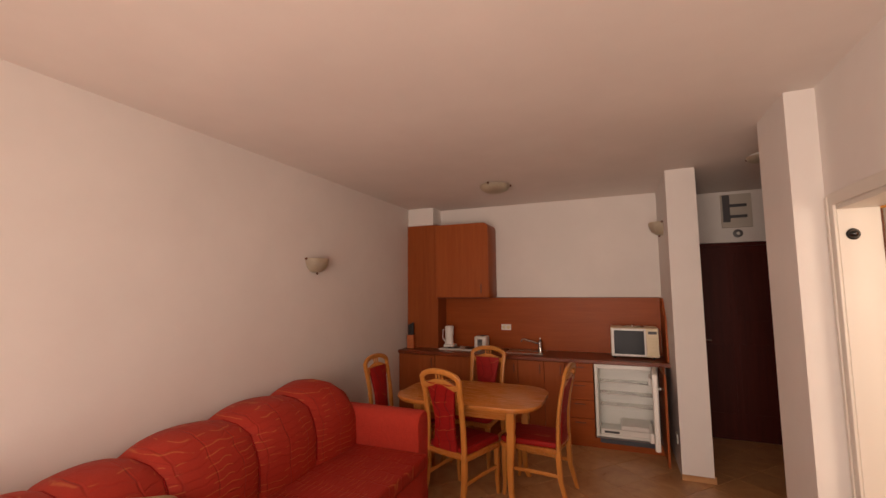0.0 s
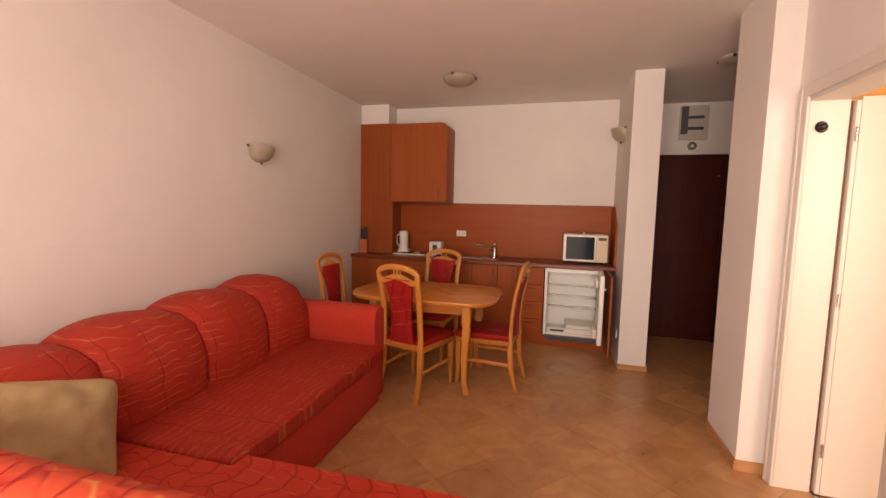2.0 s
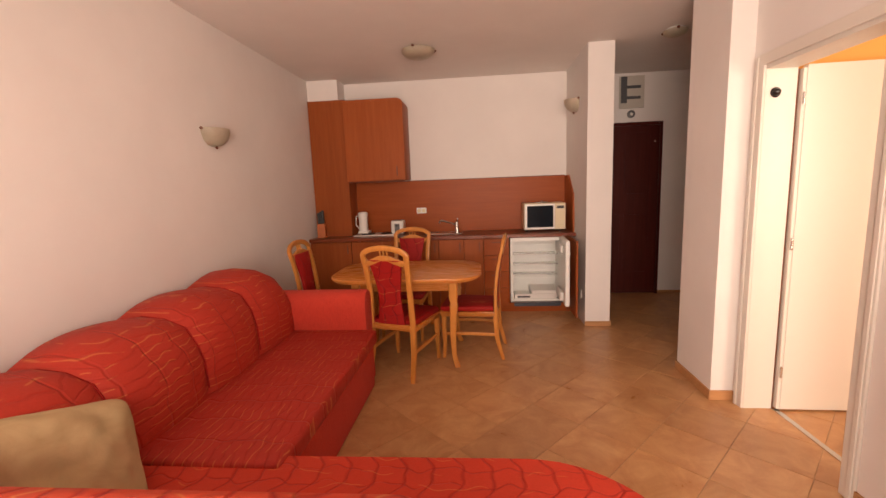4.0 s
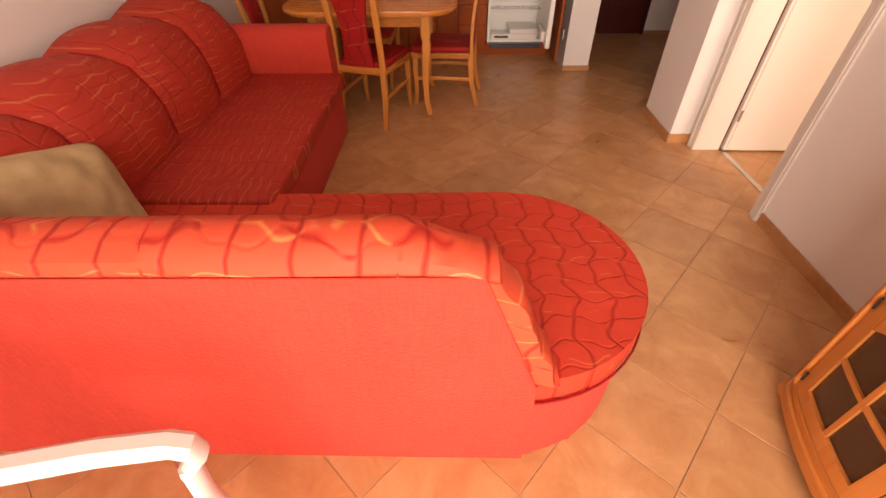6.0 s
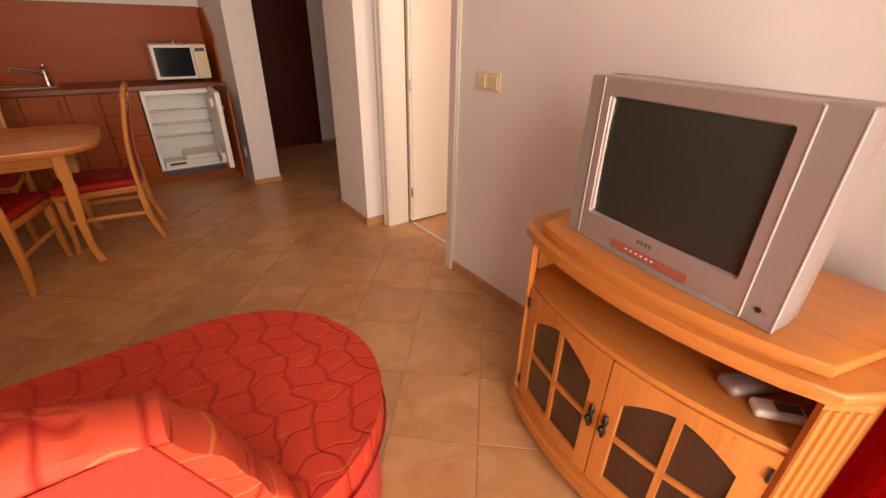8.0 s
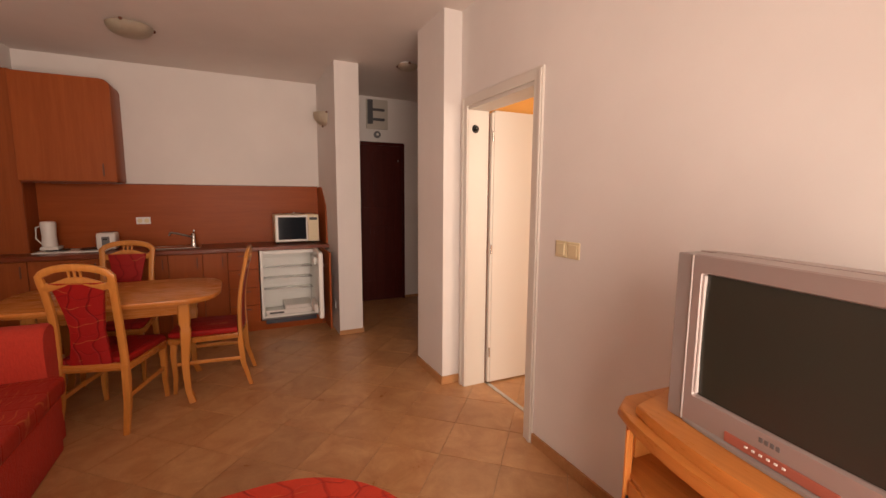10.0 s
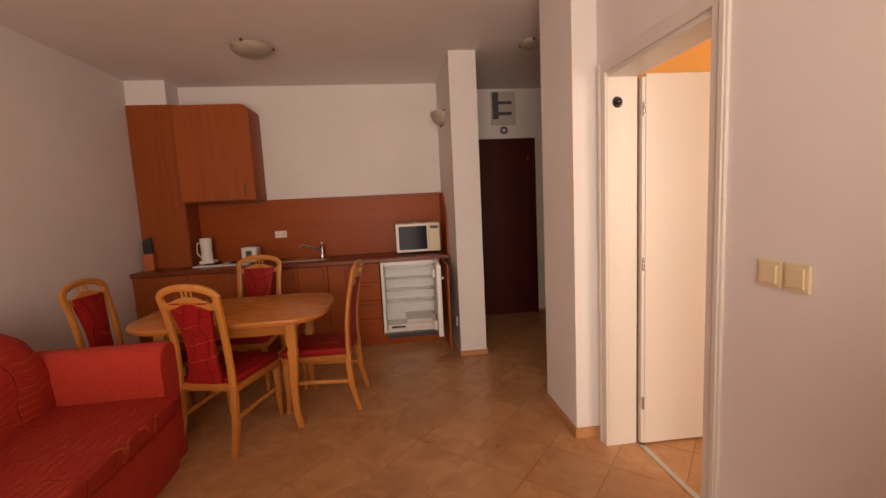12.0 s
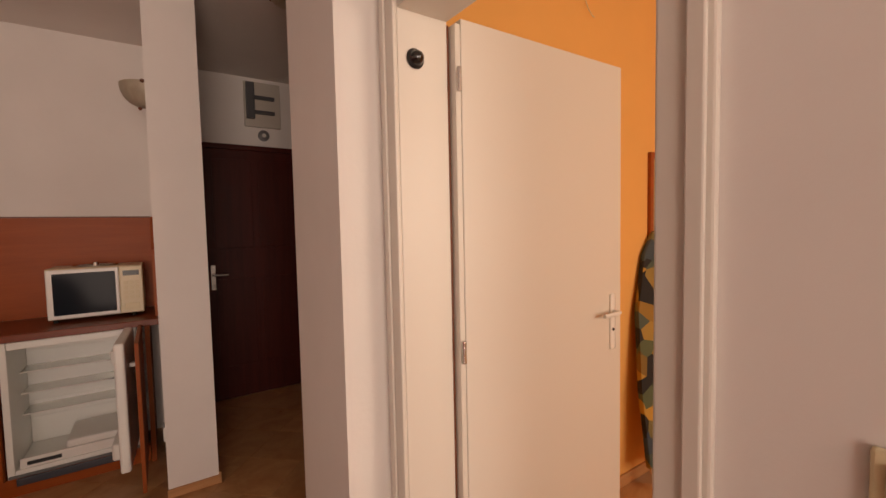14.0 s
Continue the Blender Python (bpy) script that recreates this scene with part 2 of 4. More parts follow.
def tile_material():
    m = material("terracotta_floor_tile", (0.52, 0.29, 0.15), 0.3)
    k = Nodes(m)
    v = k.coords()
    r = k.random()
    w = k.n.new("ShaderNodeCombineXYZ")
    k.put(w.inputs[0], k.math("MULTIPLY", r, 37.0))
    k.put(w.inputs[1], k.math("MULTIPLY", r, 91.0))
    add = k.n.new("ShaderNodeVectorMath")
    k.put(add.inputs[0], v)
    k.put(add.inputs[1], w.outputs[0])
    cloud = k.noise(add.outputs[0], 5.5, 5, 0.62, 0.8)
    speck = k.noise(add.outputs[0], 60, 3, 0.7)
    c = k.mix(k.ramp(cloud, [(0.3, (0, 0, 0)), (0.72, (1, 1, 1))]), (0.41, 0.190, 0.076), (0.58, 0.330, 0.158))
    c = k.mix(1.0, c, k.math("MULTIPLY_ADD", r, 0.16, k.math("MULTIPLY_ADD", speck, 0.16, 0.84)), "MULTIPLY")
    k.colour(c)
    k.rough(k.math("MULTIPLY_ADD", cloud, 0.25, 0.2))
    k.bump(k.math("ADD", cloud, k.math("MULTIPLY", speck, 0.3)), 0.12, 0.003)
    return m


TILE = tile_material()


# ---- mesh helpers ----
def part(name, bm, mat, parent=None, label="", smooth=False, **tags):
    me = bpy.data.meshes.new(name)
    bmesh.ops.recalc_face_normals(bm, faces=bm.faces)
    bm.to_mesh(me)
    bm.free()
    me.materials.append(mat)
    if smooth:
        me.polygons.foreach_set("use_smooth", [True] * len(me.polygons))
        me.set_sharp_from_angle(angle=radians(40))
    ob = new(name, me)
    ob.parent = parent
    return tagged(ob, label, **tags)


def thing(name, at, label, category, group="", turn=0.0):
    e = new(name)
    e.empty_display_size = 0.1
    e.matrix_world = pose(*at, 0, 0, turn)
    return tagged(e, label, category, group)


def box(x0, x1, y0, y1, z0, z1, bevel=0.0, bm=None, segments=2):
    own = bmesh.new()
    bmesh.ops.create_cube(own, size=1)
    for v in own.verts:
        v.co = Vector((x0 + (v.co.x + 0.5) * (x1 - x0), y0 + (v.co.y + 0.5) * (y1 - y0), z0 + (v.co.z + 0.5) * (z1 - z0)))
    if bevel:
        bmesh.ops.bevel(own, geom=own.edges[:], offset=bevel, segments=segments, affect="EDGES", profile=0.5)
    return merge(bm, own)


def merge(bm, own):
    if bm is None:
        return own
    me = bpy.data.meshes.new("join")
    own.to_mesh(me)
    own.free()
    bm.from_mesh(me)
    bpy.data.meshes.remove(me)
    return bm


def loft(rings, closed=True, caps=True, bm=None):
    """Skins equal rings of points one after the other."""
    bm = bm or bmesh.new()
    rows = [[bm.verts.new(p) for p in ring] for ring in rings]
    n = len(rows[0])
    for a, b in zip(rows, rows[1:]):
        for i in range(n if closed else n - 1):
            j = (i + 1) % n
            bm.faces.new((a[i], a[j], b[j], b[i]))
    if caps and closed:
        bm.faces.new(rows[0])
        bm.faces.new(rows[-1][::-1])
    return bm


def lathe(profile, at=(0, 0, 0), steps=24, bm=None, axis="z"):
    """Turns (radius, height) pairs round an axis."""
    rings = []
    for r, h in profile:
        ring = []
        for i in range(steps):
            a = 2 * math.pi * i / steps
            c, s = max(r, 1e-4) * math.cos(a), max(r, 1e-4) * math.sin(a)
            p = {"z": (c, s, h), "x": (h, c, s), "y": (c, h, s)}[axis]
            ring.append(Vector(p) + Vector(at))
        rings.append(ring)
    return loft(rings, bm=bm)


def outline_slab(points, z0, z1, bevel=0.0, bm=None, segments=2):
    own = loft([[Vector((x, y, z0)) for x, y in points], [Vector((x, y, z1)) for x, y in points]])
    if bevel:
        flat = [e for e in own.edges if abs(e.verts[0].co.z - e.verts[1].co.z) < 1e-6]
        bmesh.ops.bevel(own, geom=flat, offset=bevel, segments=segments, affect="EDGES", profile=0.5)
    return merge(bm, own)


def plate(points, axis, a, b, bevel=0.0, bm=None):
    """An outline in the plane across an axis, given thickness from a to b along it."""
    def at(p, h):
        return Vector({"x": (h, p[0], p[1]), "y": (p[0], h, p[1]), "z": (p[0], p[1], h)}[axis])
    own = loft([[at(p, a) for p in points], [at(p, b) for p in points]])
    if bevel:
        n = len(points)
        rim = [e for e in own.edges if len({v.index // n for v in e.verts}) == 1]
        bmesh.ops.bevel(own, geom=rim, offset=bevel, segments=1, affect="EDGES")
    return merge(bm, own)


def sweep(points, half_n, half_b, b, bm=None, round_=0.25, closed=False):
    """A bar of rounded oblong section along a line of points; b: the direction that half_b is measured in."""
    b = Vector(b).normalized()
    pts = [Vector(p) for p in points]
    rings = []
    for i, p in enumerate(pts):
        if closed:
            t = (pts[(i + 1) % len(pts)] - pts[i - 1]).normalized()
        else:
            t = (pts[min(i + 1, len(pts) - 1)] - pts[max(i - 1, 0)]).normalized()
        n = t.cross(b).normalized()
        hn = half_n[i] if isinstance(half_n, (list, tuple)) else half_n
        hb = half_b[i] if isinstance(half_b, (list, tuple)) else half_b
        k = round_
        ring = []
        for u, w in ((1, 1 - k), (1 - k, 1), (-1 + k, 1), (-1, 1 - k), (-1, -1 + k), (-1 + k, -1), (1 - k, -1), (1, -1 + k)):
            ring.append(p + n * u * hn + b * w * hb)
        rings.append(ring)
    if closed:
        rings.append(rings[0])
        out = loft(rings, caps=False, bm=bm)
        bmesh.ops.remove_doubles(out, verts=out.verts, dist=1e-5)
        return out
    return loft(rings, bm=bm)


def tube(points, r, bm=None, steps=8):
    pts = [Vector(p) for p in points]
    rings = []
    up = Vector((0.13, 0.27, 0.95)).normalized()
    for i, p in enumerate(pts):
        t = (pts[min(i + 1, len(pts) - 1)] - pts[max(i - 1, 0)]).normalized()
        n = t.cross(up).normalized()
        q = t.cross(n).normalized()
        rings.append([p + (n * math.cos(a) + q * math.sin(a)) * r for a in (2 * math.pi * j / steps for j in range(steps))])
    return loft(rings, bm=bm)


def mixed(a, b, t):
    return a + (b - a) * t


# ---- the rooms ----
LEFT, RIGHT, BACK, FRONT, CEIL = -2.54, 0.987, 5.14, -1.5, 2.66
HALL_BACK, DOOR0, DOOR1, DOOR_H = 5.42, 1.845, 2.625, 2.01


def wall(name, *size):
    return part(name, box(*size), WALL, label="matt white painted plaster wall", kind="structure")


wall("wall_left", LEFT - 0.2, LEFT, FRONT - 0.2, BACK + 0.2, 0, CEIL)
wall("wall_kitchen_back", LEFT, 0.41, BACK, BACK + 0.2, 0, CEIL)
wall("wall_partition", 0.41, 0.645, 4.16, HALL_BACK, 0, CEIL)
wall("wall_hall_back", 0.41, 2.7, HALL_BACK, HALL_BACK + 0.2, 0, CEIL)
wall("wall_hall_side", 2.5, 2.7, 3.17, HALL_BACK, 0, CEIL)
wall("wall_pier", 0.85, RIGHT + 0.16, 2.705, 3.17, 0, CEIL)
wall("wall_between", RIGHT + 0.16, 4.4, 2.88, 3.17, 0, CEIL)
wall("wall_window_left", LEFT, WINDOW[0], FRONT - 0.25, FRONT, 0, CEIL)
wall("wall_window_right", WINDOW[1], RIGHT, FRONT - 0.25, FRONT, 0, CEIL)
wall("wall_window_head", WINDOW[0], WINDOW[1], FRONT - 0.25, FRONT, WINDOW[3], CEIL)
part("wall_door_side", box(RIGHT, RIGHT + 0.16, FRONT - 0.25, DOOR0, 0, CEIL), WALL, label="matt white painted plaster wall", kind="structure")
part("wall_over_door", box(RIGHT, RIGHT + 0.16, DOOR0, DOOR1, DOOR_H, CEIL), WALL, label="white plaster above the doorway", kind="structure")
part("wall_beside_door", box(RIGHT, RIGHT + 0.16, DOOR1, 2.705, 0, CEIL), WALL, label="narrow strip of white plaster", kind="structure")
for _name, _size in (("wall_bedroom_back", (RIGHT + 0.16, 4.4, 2.84, 2.88, 0, CEIL)), ("wall_bedroom_far", (4.4, 4.6, -0.6, 3.17, 0, CEIL)),
                     ("wall_bedroom_front", (2.9, 4.4, -0.6, -0.4, 0, CEIL)), ("wall_bedroom_sill", (1.198, 2.9, -0.6, -0.4, 0, 0.9)),
                     ("wall_bedroom_head", (1.198, 2.9, -0.6, -0.4, 2.2, CEIL)), ("wall_bedroom_side", (RIGHT + 0.16, RIGHT + 0.17, -0.4, DOOR0 - 0.08, 0, CEIL))):
    part(_name, box(*_size), ORANGE, label="bright orange painted bedroom wall", kind="structure")
part("ceiling", box(LEFT - 0.2, 4.6, FRONT - 0.25, HALL_BACK + 0.2, CEIL, CEIL + 0.2), CEILING, label="flat white painted ceiling", kind="structure")
wall("wall_duct_box", LEFT, -2.185, 4.885, BACK, 2.43, CEIL)

SKIRT_H = 0.062
for _name, _size in (("baseboard_door_side", (RIGHT - 0.012, RIGHT, FRONT, 1.82, 0, SKIRT_H)), ("baseboard_pier_hall", (0.838, 0.85, 2.693, 3.18, 0, SKIRT_H)),
                     ("baseboard_pier_front", (0.85, RIGHT, 2.693, 2.705, 0, SKIRT_H)), ("baseboard_column", (0.405, 0.65, 4.148, 4.16, 0, 0.045)),
                     ("baseboard_hall", (1.55, 2.5, HALL_BACK - 0.012, HALL_BACK, 0, 0.03)), ("baseboard_left", (LEFT, LEFT + 0.012, 0.3, 4.5, 0, SKIRT_H)),
                     ("baseboard_bedroom", (2.1, 4.4, 2.828, 2.84, 0, SKIRT_H)), ("baseboard_partition", (0.645, 0.657, 4.148, HALL_BACK, 0, SKIRT_H))):
    part(_name, box(*_size, 0.002), SKIRT, label="low tan skirting along the wall", kind="structure")

# bedroom doorway
door = thing("door_frame", (RIGHT, (DOOR0 + DOOR1) / 2, 0), "white lacquered door lining and architrave round the bedroom doorway", "door frame")
W = (DOOR1 - DOOR0) / 2
for s, nm in ((1, "architrave"), (-1, "architrave")):
    y0, y1 = sorted((s * (W - 0.03), s * (W + 0.045)))
    part(nm, box(-0.014, 0, y0, y1, 0, DOOR_H + 0.06, 0.004), LACQUER, door)
    y0, y1 = sorted((s * (W + 0.012), s * (W + 0.036)))
    part("architrave_moulding", box(-0.022, -0.014, y0, y1, 0, DOOR_H + 0.05, 0.003), LACQUER, door)
part("head_architrave", box(-0.0142, 0, -W - 0.04, W + 0.04, DOOR_H, DOOR_H + 0.062, 0.004), LACQUER, door)
part("jamb_panel", box(0, 0.163, W - 0.03, W - 0.002, 0, DOOR_H, 0.002), LACQUER, door)
part("jamb_panel", box(0, 0.163, -W, -W + 0.03, 0, DOOR_H, 0.002), LACQUER, door)
part("head_panel", box(0, 0.163, -W + 0.03, W - 0.03, DOOR_H - 0.022, DOOR_H, 0.002), LACQUER, door)
part("seal_strip", box(0.163, 0.170, W - 0.030, W - 0.022, 0, DOOR_H - 0.03), BROWN, door)
vent = thing("round_knob_stop", (1.040, DOOR1 - 0.030, 1.862), "small round black and chrome disc on the door lining", "door fitting")
part("disc", lathe([(0.0, 0), (0.026, 0), (0.028, -0.004), (0.02, -0.012), (0.0, -0.012)], axis="y"), BLACK, vent, smooth=True)
part("dome", lathe([(0.0, -0.010), (0.021, -0.012), (0.015, -0.026), (0.006, -0.031), (0.0, -0.032)], axis="y"), GLOSS_BLACK, vent, smooth=True)
part("threshold", box(RIGHT + 0.163, RIGHT + 0.195, DOOR0, DOOR1, 0, 0.005, 0.002), STEEL, label="narrow metal threshold strip", kind="structure")
leaf = thing("door_leaf", (RIGHT + 0.192, 2.585, 0.0), "flush white lacquered bedroom door standing wide open", "door", turn=-1.0)
part("panel", box(0.0, 0.765, -0.02, 0.02, 0.012, 1.995, 0.003), LACQUER, leaf)
part("edge_rebate", box(-0.018, 0.0, -0.016, 0.02, 0.012, 1.98, 0.002), LACQUER, leaf)
for z in (0.25, 1.02, 1.82):
    part("hinge", lathe([(0.0, -0.035), (0.007, -0.034), (0.007, 0.034), (0.0, 0.035)], at=(-0.012, -0.026, z), steps=10), STEEL, leaf, smooth=True)
part("handle_plate", box(0.692, 0.722, -0.026, -0.02, 0.90, 1.12, 0.006), WHITE, leaf, "white handle plate")
lever = part("lever", tube([(0.707, -0.02, 1.05), (0.707, -0.055, 1.05), (0.675, -0.062, 1.05), (0.61, -0.06, 1.048)], 0.0085), WHITE, leaf, "white lever handle", smooth=True)
part("keyhole", lathe([(0, 0), (0.006, 0), (0.006, -0.003), (0, -0.003)], at=(0.707, -0.027, 0.98), axis="y", steps=10), BLACK, leaf)

# entrance door
entry = thing("entrance_door", (0.685, HALL_BACK, 0), "dark mahogany entrance door with a brass lever, shut", "door")
part("panel", box(0.03, 0.855, -0.045, -0.004, 0.01, 2.05, 0.004), MAHOGANY, entry)
for x0, x1 in ((0.0, 0.03), (0.855, 0.885)):
    part("jamb", box(x0, x1, -0.06, 0, 0, 2.09, 0.003), MAHOGANY, entry)
part("head", box(0.03, 0.855, -0.06, 0, 2.05, 2.09, 0.003), MAHOGANY, entry)
for z in (0.28, 1.25):
    for x in (0.12, 0.46):
        part("moulding", box(x, x + 0.29, -0.05, -0.045, z, z + 0.72, 0.003), MAHOGANY, entry)
part("handle_plate", box(0.08, 0.115, -0.052, -0.045, 0.92, 1.12, 0.003), STEEL, entry, "brushed metal handle plate")
part("lever", tube([(0.097, -0.05, 1.04), (0.097, -0.09, 1.04), (0.2, -0.09, 1.04)], 0.009), STEEL, entry, "metal lever handle", smooth=True)
part("viewer", lathe([(0, 0), (0.012, 0), (0.012, -0.006), (0, -0.006)], at=(0.80, -0.045, 1.86), axis="y", steps=12), STEEL, entry)
meter = thing("fuse_box", (1.07, HALL_BACK, 2.255), "shallow white fuse box with grey metal brackets above the entrance door", "fuse box")
part("cover", box(0, 0.285, -0.03, 0, 0, 0.37, 0.006), METER_GREY, meter)
part("upright_bar", box(0.012, 0.075, -0.07, -0.031, 0.06, 0.355, 0.004), DARK_GREY, meter)
for z in (0.105, 0.225):
    part("arm_bar", box(0.076, 0.235, -0.055, -0.031, z, z + 0.03, 0.004), DARK_GREY, meter)
bell = thing("door_bell", (1.215, HALL_BACK, 2.19), "small round dark door bell on the hall wall", "bell")
part("rim", lathe([(0, 0), (0.045, 0), (0.045, -0.02), (0.03, -0.025), (0, -0.025)], axis="y", steps=16), GREY_MARK, bell, smooth=True)
part("button", lathe([(0, -0.025), (0.018, -0.026), (0.014, -0.034), (0, -0.035)], axis="y", steps=12), WHITE, bell, smooth=True)


# switches and socket
def wall_box(name, at, label, turn):
    e = thing(name, at, label, "switch", turn=turn)
    return e


sw = wall_box("light_switch", (RIGHT, 1.58, 1.14), "pair of yellowed cream rocker switches on the white wall", 0)
for y0, y1 in ((-0.082, -0.002), (0.002, 0.084)):
    part("plate", box(-0.01, 0, y0, y1, -0.041, 0.041, 0.004), CREAM, sw)
    part("rocker", box(-0.016, -0.009, y0 + 0.012, y1 - 0.012, -0.029, 0.029, 0.003), CREAM, sw)
so = wall_box("wall_socket", (-1.315, BACK - 0.018, 1.14), "white double wall socket on the wooden splashback", 0)
part("plate", box(-0.06, 0.06, -0.008, 0, -0.035, 0.035, 0.003), WHITE, so)
for x in (-0.028, 0.028):
    part("well", lathe([(0, 0.0), (0.02, 0.0), (0.021, -0.004), (0.0, -0.003)], at=(x, -0.0075, 0), axis="y", steps=16), CREAM, so, smooth=True)
so2 = wall_box("low_socket", (0.41, 4.35, 0.28), "small white wall socket low on the partition", 0)
part("plate", box(-0.01, 0, -0.04, 0.04, -0.04, 0.04, 0.003), WHITE, so2)


# ---- lamps ----
def bowl(e, r, depth, half, axis_y=False):
    """A bowl of glass, open upwards; half: only the half that stands off a wall, towards +x."""
    rings = []
    n = 14
    for i in range(n + 1):
        t = i / n * math.pi / 2
        rr, z = r * math.cos(t) ** 0.8 if i < n else 0.001, -depth * math.sin(t)
        span = (-math.pi / 2, math.pi / 2) if half else (0, 2 * math.pi)
        steps = 24
        pts = []
        for j in range(steps if not half else steps + 1):
            a = span[0] + (span[1] - span[0]) * j / steps
            pts.append(Vector((rr * math.cos(a), rr * math.sin(a), z)))
        rings.append(pts)
    bm = loft(rings, closed=not half, caps=False)
    bmesh.ops.solidify(bm, geom=bm.faces[:], thickness=0.004)
    return part("bowl", bm, ALABASTER, e, "marbled alabaster glass bowl", smooth=True)


def wall_lamp(at, turn, label):
    e = thing("wall_lamp", at, label, "lamp", "wall lamps", turn)
    part("back_plate", box(0, 0.008, -0.05, 0.05, -0.09, -0.01, 0.003), WHITE, e)
    bowl(e, 0.125, 0.125, True)
    for y in (-0.128, 0.128):
        part("knob", lathe([(0, -0.012), (0.011, -0.006), (0.012, 0.004), (0, 0.012)], at=(0.012, y, -0.006), steps=10), BROWN, e, smooth=True)
    part("knob", lathe([(0, -0.018), (0.010, -0.008), (0.010, 0.0), (0, 0.008)], at=(0.03, 0, -0.128), steps=10), BROWN, e, smooth=True)
    return e


wall_lamp((LEFT, 3.03, 1.895), 0, "alabaster bowl wall lamp with brown knobs on the long white wall")
wall_lamp((0.41, 4.62, 2.25), 180, "alabaster bowl wall lamp on the partition beside the kitchen")


def ceiling_lamp(at, label, r):
    e = thing("ceiling_lamp", at, label, "lamp", "ceiling lamps")
    part("base_plate", lathe([(0, 0), (0.07, 0), (0.07, -0.02), (0, -0.02)]), WHITE, e, smooth=True)
    o = bowl(e, r, r * 0.5, False)
    o.location.z = -0.02
    for a in (20, 140, 260):
        c, s = math.cos(radians(a)), math.sin(radians(a))
        part("knob", lathe([(0, -0.014), (0.013, -0.006), (0.013, 0.004), (0, 0.012)], at=((r + 0.003) * c, (r + 0.003) * s, -0.02), steps=10), BROWN, e, smooth=True)
    return e


ceiling_lamp((-1.12, 4.0, CEIL), "alabaster glass bowl ceiling lamp with brown knobs near the kitchen", 0.15)
ceiling_lamp((1.07, 3.95, CEIL), "small alabaster glass bowl ceiling lamp in the hall", 0.095)


# ---- kitchen ----
KF, TOP = 4.64, 0.88          # front of the units, height of the worktop


def unit(name, x0, x1, label, doors=1, drawers=0):
    e = thing(name, (x0, KF, 0.1), label, "kitchen cabinet", "kitchen base cabinets")
    w = x1 - x0
    part("body", box(0.001, w - 0.001, 0.002, 0.49, 0, 0.74), CHERRY, e)
    if drawers:
        h = 0.735 / drawers
        for i in range(drawers):
            d = part("drawer_front", box(0.003, w - 0.003, -0.018, 0, i * h + 0.003, (i + 1) * h - 0.001, 0.002), CHERRY_X, e)
            part("handle", box(w / 2 - 0.055, w / 2 + 0.055, -0.030, -0.019, (i + 1) * h - 0.045, (i + 1) * h - 0.036, 0.003), BROWN, d, "slim brown bar handle")
    else:
        dw = w / doors
        for i in range(doors):
            d = part("door", box(i * dw + 0.003, (i + 1) * dw - 0.003, -0.018, 0, 0.003, 0.735, 0.002), CHERRY, e)
            part("handle", box((i + 1) * dw - 0.05, (i + 1) * dw - 0.04, -0.030, -0.019, 0.60, 0.70, 0.003), BROWN, d, "slim brown bar handle")
    return e


unit("base_cabinet", LEFT, -2.06, "cherry veneered base cabinet with one shut door")
unit("base_cabinet", -2.06, -1.07, "wide cherry veneered base cabinet with two shut doors under the hob", doors=2)
unit("base_cabinet", -1.07, -0.79, "narrow cherry veneered base cabinet below the sink")
unit("base_cabinet", -0.79, -0.575, "slim cherry veneered base cabinet beside the drawers")
unit("drawer_cabinet", -0.575, -0.295, "cherry veneered cabinet of four shut drawers", drawers=4)
part("plinth", box(LEFT, 0.33, KF + 0.02, KF + 0.04, 0, 0.098, 0.001), CHERRY_X, label="cherry veneered plinth board below the units", category="plinth")
part("worktop", box(LEFT, 0.41, KF - 0.045, BACK - 0.02, TOP - 0.038, TOP, 0.004), WORKTOP, label="dark red wood-effect kitchen worktop", category="worktop")
part("splashback", box(-2.11, 0.39, BACK - 0.018, BACK, TOP, 1.497, 0.001), CHERRY_X, label="cherry veneered splashback panel with a fine top trim", category="splashback")
part("splashback_trim", box(-2.11, 0.39, BACK - 0.024, BACK, 1.4975, 1.505, 0.001), BROWN, label="dark trim on the splashback", category="trim")
part("side_splashback", plate([(BACK - 0.001, TOP + 0.001), (BACK - 0.001, 1.497), (BACK - 0.19, 1.497), (4.70, 1.29), (4.67, 1.06), (4.67, TOP + 0.001)], "x", 0.392, 0.409, 0.001), CHERRY,
     label="slanted cherry veneered end splashback on the partition", category="splashback")
tall = thing("duct_cladding", (LEFT, 4.87, TOP), "tall cherry veneered cupboard standing on the worktop in the corner", "kitchen cabinet")
part("body", box(0.001, 0.428, 0.001, BACK - 4.87 - 0.001, 0.001, 2.43 - TOP), CHERRY, tall)
part("door", box(0.003, 0.426, -0.018, 0, 0.003, 2.43 - TOP, 0.002), CHERRY, tall)
up = thing("wall_cabinet", (-2.11, 4.80, 1.51), "cherry veneered wall cabinet with a rounded end, shut", "kitchen cabinet")
UW, UH, UR = 0.68, 0.90, 0.07
_o = [(0.001, 0.0), (UW, 0.0)] + [(UW - UR + UR * math.cos(radians(a)), UH - UR + UR * math.sin(radians(a))) for a in range(0, 91, 15)] + [(0.001, UH)]
part("body", plate(_o, "y", 0.001, BACK - 4.80 - 0.003, 0.002), CHERRY, up, smooth=True)
_o = [(0.003, 0.003), (UW - 0.003, 0.003)] + [(UW - 0.003 - UR + UR * math.cos(radians(a)), UH - 0.003 - UR + UR * math.sin(radians(a))) for a in range(0, 91, 15)] + [(0.003, UH - 0.003)]
dd = part("door", plate(_o, "y", -0.018, -0.001, 0.002), CHERRY, up)
